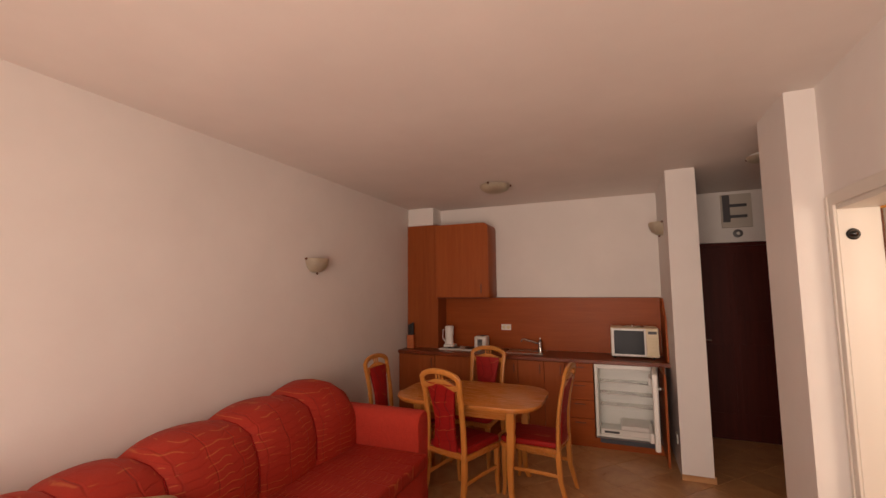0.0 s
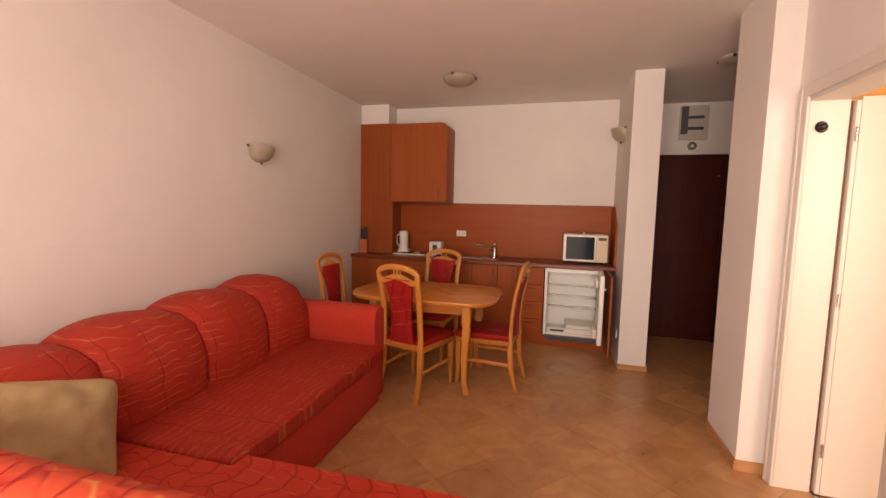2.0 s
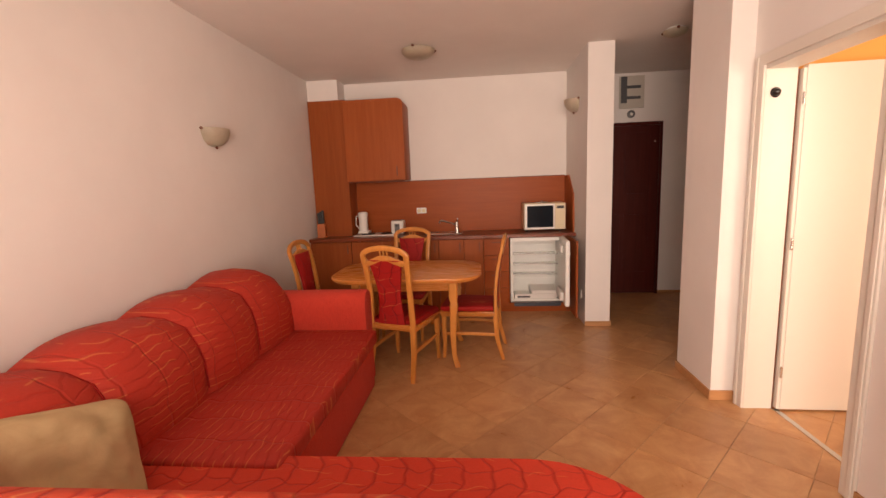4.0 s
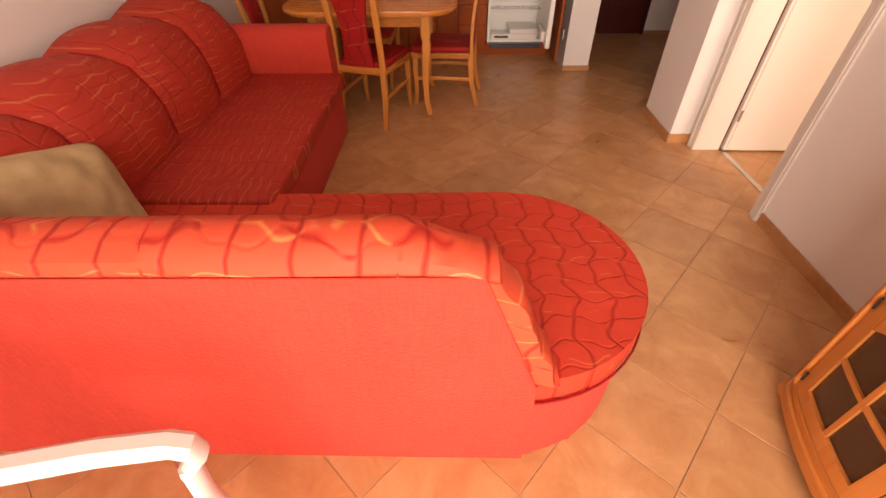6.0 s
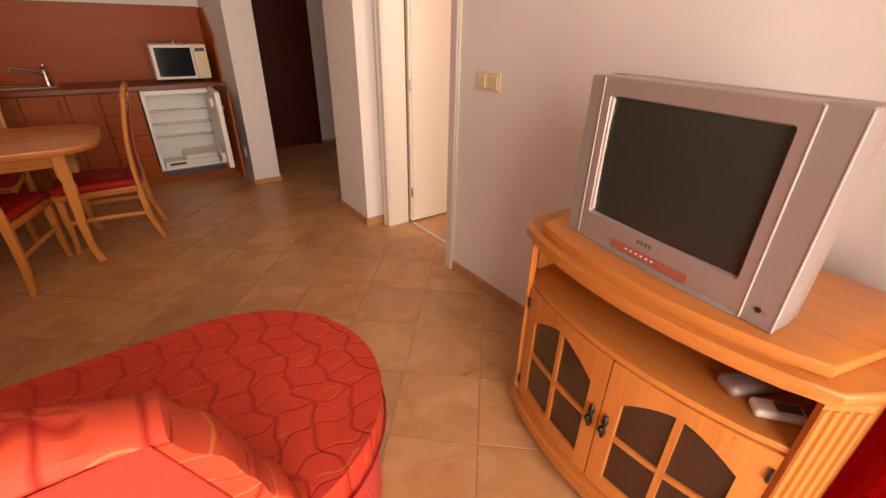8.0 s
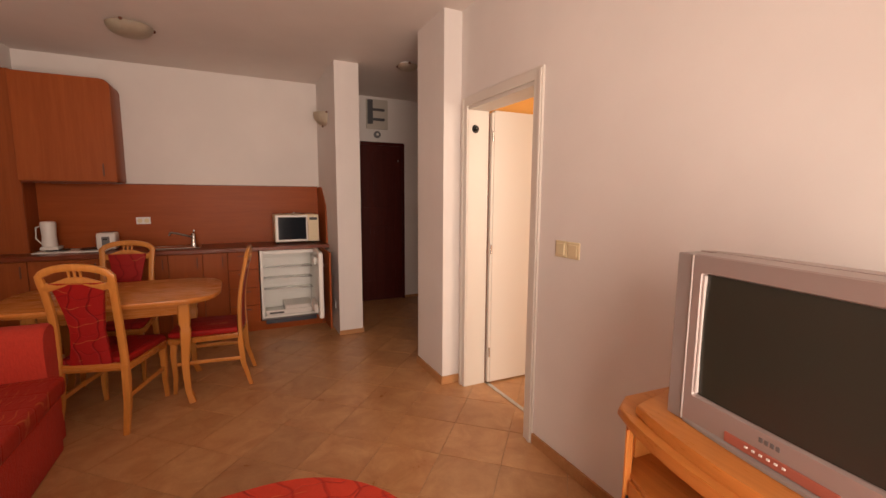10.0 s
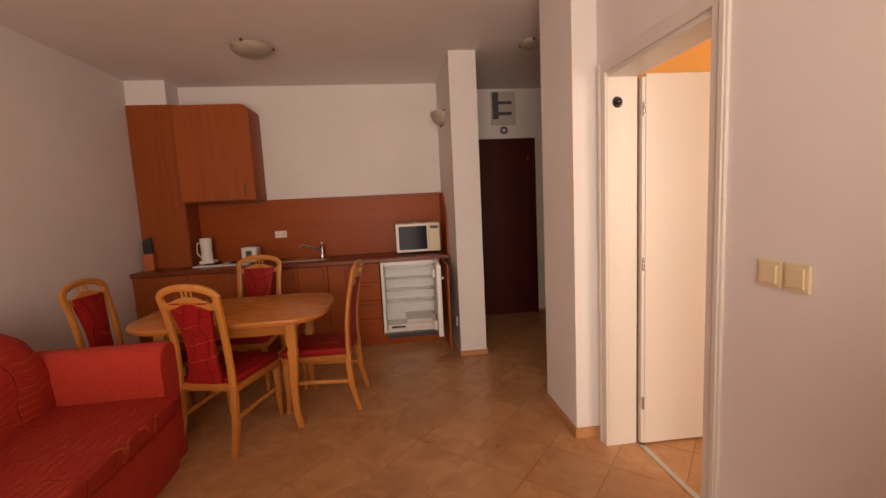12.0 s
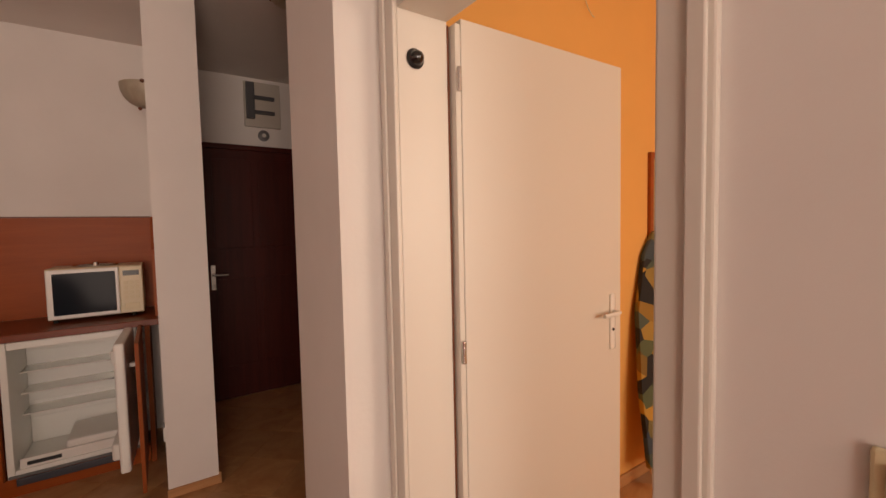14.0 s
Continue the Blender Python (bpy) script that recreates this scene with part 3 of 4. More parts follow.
part("handle", box(UW - 0.10, UW - 0.088, -0.032, -0.019, 0.05, 0.16, 0.003), BROWN, dd, "slim brown bar handle")
part("light_rail", box(0.001, UW - 0.02, 0.03, 0.05, -0.014, -0.001, 0.002), WORKTOP, up)

# fridge in its niche
fr = thing("fridge", (-0.285, 4.62, 0.1), "small white built-in fridge standing open and empty", "fridge")
part("shell", box(0, 0.03, 0.01, 0.5, 0.01, 0.735, 0.004), FRIDGE_W, fr)
part("shell", box(0.55, 0.58, 0.01, 0.5, 0.01, 0.735, 0.004), FRIDGE_W, fr)
part("shell", box(0.031, 0.549, 0.01, 0.5, 0.695, 0.735, 0.004), FRIDGE_W, fr)
part("shell", box(0.031, 0.549, 0.01, 0.5, 0.01, 0.05, 0.004), FRIDGE_W, fr)
part("liner", box(0.031, 0.549, 0.38, 0.5, 0.051, 0.694, 0.004), FRIDGE_W, fr, "white ribbed back wall")
part("gasket", box(0.004, 0.576, 0.004, 0.01, 0.012, 0.028, 0.002), GREY_MARK, fr)
part("base_grille", box(0.035, 0.545, -0.004, 0.004, -0.03, 0.011, 0.003), METAL_BLUE, fr, "dark grey plastic base grille")
part("tray_slot", box(0.075, 0.215, 0.0225, 0.027, 0.062, 0.082, 0.001), BLACK, fr, "dark slot in the tray front")
for i in range(5):
    part("liner_rib", box(0.031, 0.549, 0.374, 0.380, 0.20 + 0.1 * i, 0.206 + 0.1 * i, 0.002), FRIDGE_W, fr)
for z in (0.28, 0.40, 0.52):
    pane = part("shelf", box(0.035, 0.545, 0.207, 0.373, z, z + 0.004), SHELF_GLASS, fr, "clear plastic shelf")
    pane.visible_shadow = False
    part("shelf_rim", box(0.035, 0.42, 0.20, 0.206, z - 0.001, z + 0.006, 0.002), WHITE, fr)
part("crisper_drawer", box(0.23, 0.52, 0.052, 0.36, 0.055, 0.135, 0.012), WHITE, fr, "white vegetable drawer")
part("tray_front", box(0.045, 0.50, 0.027, 0.05, 0.045, 0.10, 0.006), WHITE, fr, "white tray front")
fd = part("door", box(-0.045, 0, -0.44, 0, 0, 0.66, 0.012), FRIDGE_W, fr, "open white inner door")
fd.matrix_basis = pose(0.57, -0.02, 0.09, 0, 0, -3)
part("door_shelf", box(-0.085, -0.046, -0.36, -0.06, 0.04, 0.13, 0.012), WHITE, fd)
part("door_shelf", box(-0.075, -0.046, -0.30, -0.08, 0.52, 0.60, 0.012), FRIDGE_W, fd)
part("hinge_rail", box(0.001, 0.028, -0.30, -0.26, 0.50, 0.52, 0.003), WHITE, fd)
wd = part("front_panel", box(-0.009, 0.009, -0.51, -0.002, 0, 0.755, 0.002), CHERRY, fr, "cherry veneered front panel")
wd.matrix_basis = pose(0.60, -0.02, 0)
part("end_panel", box(0.335, 0.36, KF, KF + 0.49, 0, TOP - 0.04, 0.001), CHERRY, label="cherry veneered end panel beside the fridge", category="kitchen cabinet")
part("niche_rail", box(-0.29, 0.33, KF - 0.0, KF + 0.018, TOP - 0.042, TOP - 0.0385, 0.001), CHERRY_X, label="thin cherry rail above the fridge", category="kitchen cabinet")

# sink, hob, tap
sink = thing("sink", (-1.03, 4.90, TOP), "small stainless steel sink let into the worktop", "sink")
bm = bmesh.new()
rim = [(-0.22, -0.16, 0.22, 0.13, 0.002), (-0.215, -0.155, 0.215, 0.125, 0.012), (-0.185, -0.13, 0.185, 0.1, 0.004), (-0.17, -0.115, 0.17, 0.085, -0.03)]
rings = []
for x0, y0, x1, y1, z in rim:
    pts = []
    for cx, cy, a0 in ((x1 - 0.04, y1 - 0.04, 0), (x0 + 0.04, y1 - 0.04, 90), (x0 + 0.04, y0 + 0.04, 180), (x1 - 0.04, y0 + 0.04, 270)):
        for a in range(0, 91, 18):
            pts.append(Vector((cx + 0.04 * math.cos(radians(a0 + a)), cy + 0.04 * math.sin(radians(a0 + a)), z)))
    rings.append(pts)
loft(rings, bm=bm)
part("bowl", bm, STEEL, sink, smooth=True)
tap = thing("tap", (-0.88, 4.96, TOP), "chrome mixer tap with a long bent spout", "tap")
part("column", lathe([(0, 0), (0.026, 0), (0.024, 0.02), (0.02, 0.11), (0.022, 0.13), (0, 0.135)]), STEEL, tap, smooth=True)
part("spout", tube([(0, -0.01, 0.09), (-0.08, -0.05, 0.12), (-0.17, -0.09, 0.15), (-0.19, -0.10, 0.145), (-0.195, -0.10, 0.12)], 0.011), STEEL, tap, smooth=True)
part("lever", tube([(0, 0, 0.13), (0.01, -0.03, 0.15), (0.015, -0.09, 0.165)], 0.008), STEEL, tap, smooth=True)
hob = thing("hob", (-1.82, 4.93, TOP), "flat white two-plate electric hob on the worktop", "hob")
part("tray", box(-0.26, 0.26, -0.15, 0.14, 0, 0.012, 0.004), WHITE, hob)
for x in (-0.12, 0.12):
    part("hotplate", lathe([(0, 0.012), (0.085, 0.012), (0.085, 0.02), (0.075, 0.023), (0, 0.022)], at=(x, 0, 0)), BLACK, hob, smooth=True)

PINE_DARK = timber("reddish_wood_block", (0.40, 0.10, 0.025), (0.50, 0.14, 0.035), 0.4, "z")
kn = thing("knife_block", (-2.455, 4.79, TOP), "small orange wooden knife block with black handles", "knife block", turn=10)
part("block", box(-0.045, 0.045, -0.05, 0.05, 0, 0.165, 0.006), PINE_DARK, kn)
for i, (x, y) in enumerate(((-0.025, -0.02), (0.0, -0.02), (0.025, -0.02), (-0.015, 0.02), (0.015, 0.02))):
    part("knife_handle", box(x - 0.012, x + 0.012, y - 0.012, y + 0.012, 0.166, 0.290 + 0.014 * (i % 3), 0.004), BLACK, kn, "black knife handle")

co = thing("coffee_maker", (-1.99, 4.92, TOP + 0.024), "tall white plastic coffee maker beside the hob", "coffee maker")
part("base", box(-0.055, 0.075, -0.07, 0.07, 0, 0.03, 0.01), WHITE, co)
part("body", lathe([(0, 0.03), (0.056, 0.03), (0.05, 0.12), (0.056, 0.235), (0.05, 0.25), (0, 0.255)], at=(0, 0, 0)), WHITE, co, smooth=True)
part("handle", tube([(-0.05, 0, 0.21), (-0.085, 0, 0.20), (-0.09, 0, 0.10), (-0.05, 0, 0.05)], 0.007), WHITE, co, smooth=True)
to = thing("toaster", (-1.575, 4.94, TOP), "white plastic two-slice toaster", "toaster")
part("body", box(-0.075, 0.075, -0.08, 0.08, 0.008, 0.165, 0.022, segments=4), WHITE, to, smooth=True)
part("slot", box(-0.05, 0.05, -0.045, -0.02, 0.1655, 0.167), BLACK, to)
part("slot", box(-0.05, 0.05, 0.02, 0.045, 0.1655, 0.167), BLACK, to)
part("lever_panel", box(-0.03, 0.03, -0.084, -0.08, 0.03, 0.13, 0.002), GREY_MARK, to)
part("lever", box(-0.015, 0.015, -0.10, -0.084, 0.10, 0.115, 0.003), BLACK, to)

mw = thing("microwave", (-0.115, 4.79, TOP), "ivory microwave oven with a dark window", "microwave")
part("body", box(0, 0.455, 0.012, 0.31, 0.02, 0.315, 0.008), IVORY, mw)
platter = thing("glass_platter", (0.10, 4.95, TOP + 0.315), "small glass rack lying on top of the microwave", "rack")
part("ring", tube([(0.11 * math.cos(a), 0.08 * math.sin(a), 0.004) for a in (i * 0.3307 for i in range(20))], 0.004), STEEL, platter, smooth=True)
part("knob", lathe([(0, 0), (0.02, 0), (0.016, 0.022), (0, 0.024)], steps=12), STEEL, platter, smooth=True)
for x in (0.03, 0.40):
    part("foot", lathe([(0, 0), (0.014, 0), (0.014, 0.02), (0, 0.02)], at=(x, 0.05, 0), steps=12), BLACK, mw)
d = part("door", box(0.004, 0.335, -0.006, 0.012, 0.025, 0.31, 0.006), WHITE, mw, "whitish door frame")
part("window", box(0.032, 0.318, -0.009, -0.006, 0.048, 0.288, 0.002), OVEN_GLASS, d, "dark glass door window")
part("control_panel", box(0.338, 0.451, -0.006, 0.012, 0.025, 0.31, 0.004), IVORY, mw)
part("display", box(0.355, 0.435, -0.009, -0.006, 0.255, 0.285, 0.001), BLACK, mw)
for r in range(4):
    for c in range(3):
        part("button", box(0.357 + c * 0.028, 0.377 + c * 0.028, -0.009, -0.006, 0.11 + r * 0.03, 0.13 + r * 0.03, 0.002), CREAM, mw)
part("open_button", box(0.357, 0.433, -0.010, -0.006, 0.045, 0.085, 0.003), CREAM, mw)


# ---- dining chairs and table ----
def dining_chair(at, turn, label):
    """Seat faces +y, the back stands at y = 0."""
    e = thing("dining_chair", at, label, "chair", "chairs round the dining table", turn)
    hb, hs = 0.175, 0.20
    def side(s, t):
        z = mixed(0.385, 1.025, t)
        return Vector((s * (hb - 0.016 * math.sin(math.pi * t * 0.9) + 0.012 * t), -0.035 - 0.085 * t ** 1.4 + 0.02 * math.sin(math.pi * t), z))
    path = [side(-1, i / 8 * 0.83) for i in range(9)]
    y_top = path[-1].y
    for i in range(1, 12):
        a = math.pi * i / 12
        path.append(Vector((-0.183 * math.cos(a), y_top - 0.02 * math.sin(a), path[8].z + 0.085 * math.sin(a) ** 0.8)))
    path += [side(1, i / 8 * 0.83) for i in range(8, -1, -1)]
    part("back_frame", sweep(path, 0.0195, 0.014, (0, 1, 0), round_=0.35), BEECH, e, "bent honey-coloured wooden back frame", smooth=True)
    zt = 0.385 + 0.64 * 0.83
    part("top_rail", sweep([(-0.166, y_top + 0.004, zt - 0.020), (-0.135, y_top + 0.003, zt - 0.030), (-0.085, y_top, zt - 0.012), (-0.035, y_top - 0.003, zt + 0.006), (0.035, y_top - 0.003, zt + 0.006), (0.085, y_top, zt - 0.012), (0.135, y_top + 0.003, zt - 0.030), (0.166, y_top + 0.004, zt - 0.020)], 0.021, 0.011, (0, 1, 0)), BEECH, e, smooth=True)
    for x in (-0.028, 0, 0.028):
        part("spindle", tube([(x, y_top - 0.006, zt + 0.015), (x, y_top - 0.016, zt + 0.068)], 0.0065), BEECH, e, smooth=True)
    left, n = [], 14
    for i in range(n + 1):
        t = i / n
        w = 0.088 + 0.045 * max(0.0, (t - 0.42) / 0.58) ** 1.3 + 0.022 * max(0.0, 1 - t / 0.42) ** 1.5
        z = mixed(0.42, zt - 0.028 + 0.022, t)
        left.append((w, z, -0.035 - 0.085 * ((z - 0.385) / 0.64) ** 1.4 + 0.02 * math.sin(math.pi * (z - 0.385) / 0.64)))
    rings = []
    for w, z, y in left:
        ring = []
        for j in range(13):
            u = -1 + 2 * j / 12
            ring.append(Vector((u * w, y + 0.010 + 0.012 * (1 - u ** 4), z)))
        for j in range(12, -1, -1):
            u = -1 + 2 * j / 12
            ring.append(Vector((u * w, y - 0.010 - 0.006 * (1 - u ** 4), z)))
        rings.append(ring)
    part("backrest", loft(rings), CLOTH_CHAIR, e, "padded red patterned back panel", smooth=True)
    part("lower_rail", sweep([(-0.175, -0.032, 0.398), (0, -0.036, 0.398), (0.175, -0.032, 0.398)], 0.020, 0.011, (0, 1, 0)), BEECH_X, e, smooth=True)
    o = [(-0.185, -0.02), (-0.215, 0.39), (-0.19, 0.425), (0.19, 0.425), (0.215, 0.39), (0.185, -0.02)]
    part("seat_frame", outline_slab([(x, y) for x, y in o], 0.360, 0.400, 0.006), BEECH_X, e, smooth=True)
    cush = [(x * 0.98, 0.205 + (y - 0.205) * 0.98) for x, y in o]
    part("seat", outline_slab(cush, 0.400, 0.445, 0.018, segments=4), CLOTH_CHAIR, e, "padded red seat", smooth=True)
    for s in (-1, 1):
        part("leg", sweep([(s * 0.172, -0.037, 0.41), (s * 0.172, -0.030, 0.34), (s * 0.174, -0.042, 0.18), (s * 0.178, -0.09, 0.0)], [0.019, 0.020, 0.018, 0.015], [0.013, 0.020, 0.018, 0.014], (0, 1, 0)), BEECH, e, smooth=True)
        part("leg", sweep([(s * 0.185, 0.39, 0.365), (s * 0.185, 0.395, 0.28), (s * 0.188, 0.39, 0.12), (s * 0.19, 0.40, 0.0)], [0.021, 0.019, 0.015, 0.012], [0.021, 0.019, 0.015, 0.012], (0, 1, 0)), BEECH, e, smooth=True)
        part("stretcher", sweep([(s * 0.18, -0.035, 0.21), (s * 0.186, 0.18, 0.215), (s * 0.187, 0.40, 0.21)], 0.009, 0.013, (0, 0, 1)), BEECH, e, smooth=True)
    return e


CHAIR = "honey beech dining chair with red cushions, "
dining_chair((-1.262, 3.035, 0), -16, CHAIR + "tucked in beside the sofa")
dining_chair((-0.505, 3.52, 0), 84, CHAIR + "at the hall end")
dining_chair((-1.31, 4.17, 0), 174, CHAIR + "near the kitchen units")
dining_chair((-2.03, 3.41, 0), -92, CHAIR + "near the white wall")

table = thing("dining_table", (-1.205, 3.475, 0), "honey-coloured wooden dining table with cut corners and curved legs", "table")
def table_outline(hx, hy, c):
    pts = []
    for sx, sy, a0 in ((1, 1, 0), (-1, 1, 90), (-1, -1, 180), (1, -1, 270)):
        for a in (0, 15, 30, 45, 60, 75, 90):
            pts.append((sx * (hx - c) + c * math.cos(radians(a0 + a)), sy * (hy - c) + c * math.sin(radians(a0 + a))))
    return pts
part("tabletop", outline_slab(table_outline(0.605, 0.405, 0.235), 0.712, 0.738, 0.009, segments=3), BEECH_X, table, "varnished honey-coloured top with an inlaid band", smooth=True)
part("under_rim", outline_slab(table_outline(0.585, 0.385, 0.22), 0.698, 0.712, 0.004), BEECH_X, table, smooth=True)
for s in (-1, 1):
    part("apron", box(-0.35, 0.35, s * 0.27 - 0.011, s * 0.27 + 0.011, 0.615, 0.698, 0.003), BEECH_X, table)
    part("apron", box(s * 0.385 - 0.011, s * 0.385 + 0.011, -0.235, 0.235, 0.615, 0.698, 0.003), BEECH, table)
    for q in (-1, 1):
        part("leg", sweep([(s * 0.385, q * 0.268, 0.698), (s * 0.385, q * 0.268, 0.56), (s * 0.388, q * 0.271, 0.52), (s * 0.388, q * 0.271, 0.50), (s * 0.385, q * 0.268, 0.46), (s * 0.372, q * 0.255, 0.25), (s * 0.380, q * 0.263, 0.08), (s * 0.405, q * 0.288, 0.0)],
                          [0.034, 0.034, 0.026, 0.032, 0.030, 0.023, 0.019, 0.022], [0.034, 0.034, 0.026, 0.032, 0.030, 0.023, 0.019, 0.022], (0, 1, 0)), BEECH, table, smooth=True)


# ---- corner sofa ----
sofa = thing("corner_sofa", (0, 0, 0), "large red quilted corner sofa with one rounded open end", "sofa")


def cushion_back(y0, y1, crest, low0, low1, name):
    """One hump of the long back: a padded roll whose top swells between two seams."""
    rings, n = [], 18
    for i in range(n + 1):
        t = i / n
        swell = math.sin(math.pi * t) ** 0.6 if 0 < t < 1 else 0.0
        top = mixed(low0, low1, t) + (crest - mixed(low0, low1, t)) * swell
        puff = 0.036 * swell
        y = mixed(y0, y1, t)
        prof = [(-2.50, 0.20), (-2.50, top - 0.16), (-2.48, top - 0.07), (-2.40, top - 0.015), (-2.28, top), (-2.16, top - 0.012), (-2.06, top - 0.055),
                (-2.01 + puff * 0.5, top - 0.14), (-1.985 + puff * 0.9, mixed(0.40, top, 0.5)), (-1.98 + puff, 0.52), (-1.98 + puff, 0.44), (-1.97 + puff * 0.5, 0.36), (-1.99, 0.30), (-2.1, 0.20)]
        rings.append([Vector((x, y, z)) for x, z in prof])
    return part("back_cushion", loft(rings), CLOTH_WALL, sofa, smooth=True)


cushion_back(2.40, 2.90, 0.925, 0.862, 0.76, "a")
cushion_back(1.90, 2.402, 0.892, 0.830, 0.860, "b")
cushion_back(1.39, 1.902, 0.862, 0.782, 0.830, "c")
cushion_back(1.03, 1.392, 0.822, 0.785, 0.782, "d")
cushion_back(0.72, 1.032, 0.81, 0.76, 0.785, "e")
for _y, _t in ((2.40, 0.860), (1.90, 0.828), (1.39, 0.781), (1.03, 0.783)):
    part("seam_piping", tube([(-2.40, _y, _t - 0.03), (-2.28, _y, _t + 0.004), (-2.16, _y, _t - 0.01), (-2.055, _y, _t - 0.055), (-2.0, _y, _t - 0.15), (-1.975, _y, 0.60), (-1.97, _y, 0.46)], 0.0045), PIPING, sofa, "dark red seam piping", smooth=True)

# long seat
part("seat_base", box(-2.48, -1.385, 1.40, 2.86, 0.0, 0.33, 0.02, segments=3), RED, sofa, smooth=True)
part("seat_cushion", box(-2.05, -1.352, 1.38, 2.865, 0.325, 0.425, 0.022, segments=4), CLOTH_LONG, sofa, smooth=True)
# far arm
rings = []
for i, x in enumerate((-2.49, -2.47, -2.40, -2.0, -1.55, -1.475, -1.445, -1.43)):
    k_ = (0.90, 0.97, 1.0, 1.0, 1.0, 1.0, 0.97, 0.90)[i]
    prof = [(2.875, 0.0), (2.872, 0.30), (2.862, 0.45), (2.852, 0.57), (2.862, 0.64), (2.89, 0.678), (2.94, 0.695), (3.0, 0.69), (3.045, 0.66), (3.06, 0.60), (3.05, 0.40), (3.045, 0.0)]
    rings.append([Vector((x, 2.955 + (y - 2.955) * k_, z * (0.985 if i in (0, 7) else 1.0))) for y, z in prof])
part("arm", loft(rings), RED, sofa, "plain red padded arm", smooth=True)


def chaise_outline(x0, x1, y0, y1, steps=12, squash=1.0):
    r = (y1 - y0) / 2
    cx = x1 - r * squash
    pts = [(x0, y1), (x0, y0)]
    for i in range(steps + 1):
        a = -math.pi / 2 + math.pi * i / steps
        pts.append((cx + r * squash * math.cos(a), (y0 + y1) / 2 + r * math.sin(a)))
    return pts


part("chaise_base", outline_slab(chaise_outline(-2.48, -0.035, 0.581, 1.44, 18, 1.0), 0.0, 0.31, 0.02, segments=3), RED, sofa, smooth=True)
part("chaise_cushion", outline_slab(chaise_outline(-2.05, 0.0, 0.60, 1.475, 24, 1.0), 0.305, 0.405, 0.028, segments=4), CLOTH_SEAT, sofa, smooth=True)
part("chaise_piping", tube([(x, y, 0.31) for x, y in chaise_outline(-1.0, 0.004, 0.590, 1.478, 24, 1.0)[1:]], 0.004), PIPING, sofa, "dark red seam piping", smooth=True)

# near back: plain outer face, quilted roll over the top, sloping down at the open end
def seam_z(x):
    """Height of the seam between the plain outer back and the quilted roll."""
    return mixed(0.770, 0.795, (x + 2.5) / 1.93) if x < -0.567 else max(0.40, 0.795 - 2.65 * (x + 0.567))


xs = [-2.5, -2.2, -1.9, -1.6, -1.35, -1.24, -1.23, -1.1, -1.0, -0.88, -0.74, -0.73, -0.72, -0.68, -0.64, -0.615, -0.60, -0.58, -0.567] + [-0.560 + 0.15 * i / 17 for i in range(18)]
part("outer_back", loft([[Vector((x, y, z)) for y, z in ((0.574, 0.0), (0.572, 0.2), (0.59, seam_z(x)), (0.70, seam_z(x)), (0.70, 0.0))] for x in xs]), RED, sofa, "plain red outer back", smooth=True)
rings = []
for i, x in enumerate(xs):
    z = seam_z(x)
    t = min(1.0, max(0.0, (x + 0.575) / 0.165))
    nudge = 0.055 * min(1.0, max(0.0, (x + 0.62) / 0.10))           # the roll leans out past the sloping seam
    fall = min(1.0, max(0.0, (x + 0.74) / 0.19))                    # its crest drops before the seam does
    lift = mixed(0.082, 0.014, fall ** 1.6)
    wide = mixed(1.0, 0.62, fall)
    puff = 0.007 * math.sin(x * 14) + 0.004 * math.sin(x * 37)
    prof = [(0.592, 0.0), (0.576 + puff, lift * 0.25), (0.583, lift * 0.6), (0.615, lift * 0.9), (0.66, lift + 0.004), (0.70, lift * 0.9), (0.74, lift * 0.45), (0.765, -0.04), (0.78, -0.14), (0.785, -0.42), (0.70, -0.42), (0.60, -0.05)]
    prof = [(0.59 + (y - 0.59) * wide, dz) for y, dz in prof]
    ring = []
    pleat = (0.0035 * math.sin(x * 150) + 0.003 * math.sin(x * 83 + 1)) * min(1.0, max(0.0, (x + 0.60) / 0.06))
    for j, (y, dz) in enumerate(prof):
        out = (nudge + pleat) * (0 if j in (0, 11) else 1)
        dz += pleat * (0 if j in (0, 11) else 1)
        ring.append(Vector((x + out, y, max(0.36, z + dz))))
    rings.append(ring)
part("back_roll", loft(rings), CLOTH_BACK, sofa, "quilted red roll over the back", smooth=True)

part("roll_piping", tube([(x, 0.585, seam_z(x) + 0.001) for x in xs], 0.003, steps=6), RED, sofa, "thin dark red seam piping", smooth=True)
part("roll_seam", tube([(-0.735, y, z) for y, z in ((0.590, 0.790), (0.577, 0.81), (0.61, 0.862), (0.66, 0.873), (0.735, 0.825), (0.775, 0.72))], 0.0028, steps=6), RED, sofa, "thin dark red seam piping", smooth=True)
part("roll_seam", tube([(-1.235, y, z) for y, z in ((0.590, 0.790), (0.577, 0.81), (0.61, 0.862), (0.66, 0.873), (0.735, 0.825), (0.775, 0.72))], 0.0028, steps=6), RED, sofa, "thin dark red seam piping", smooth=True)

# cushions on the sofa
def pillow(at, size, rot, label, tip=0.22):
    e = new("cushion")
    bm = bmesh.new()
    n = 30
    grid = {}
    for side in (1, -1):
        for i in range(n + 1):
            for j in range(n + 1):
                u, v = -1 + 2 * i / n, -1 + 2 * j / n
                edge = max(abs(u), abs(v))
                if side < 0 and edge > 0.999:
                    continue
                pin = 1 - 0.14 * (1 - u * u) * abs(v) ** 3 - 0.17 * (u * v) ** 4
                pin2 = 1 - 0.14 * (1 - v * v) * abs(u) ** 3 - 0.17 * (u * v) ** 4
                thick = size[2] * ((1 - u ** 2) * (1 - v ** 2)) ** 0.36
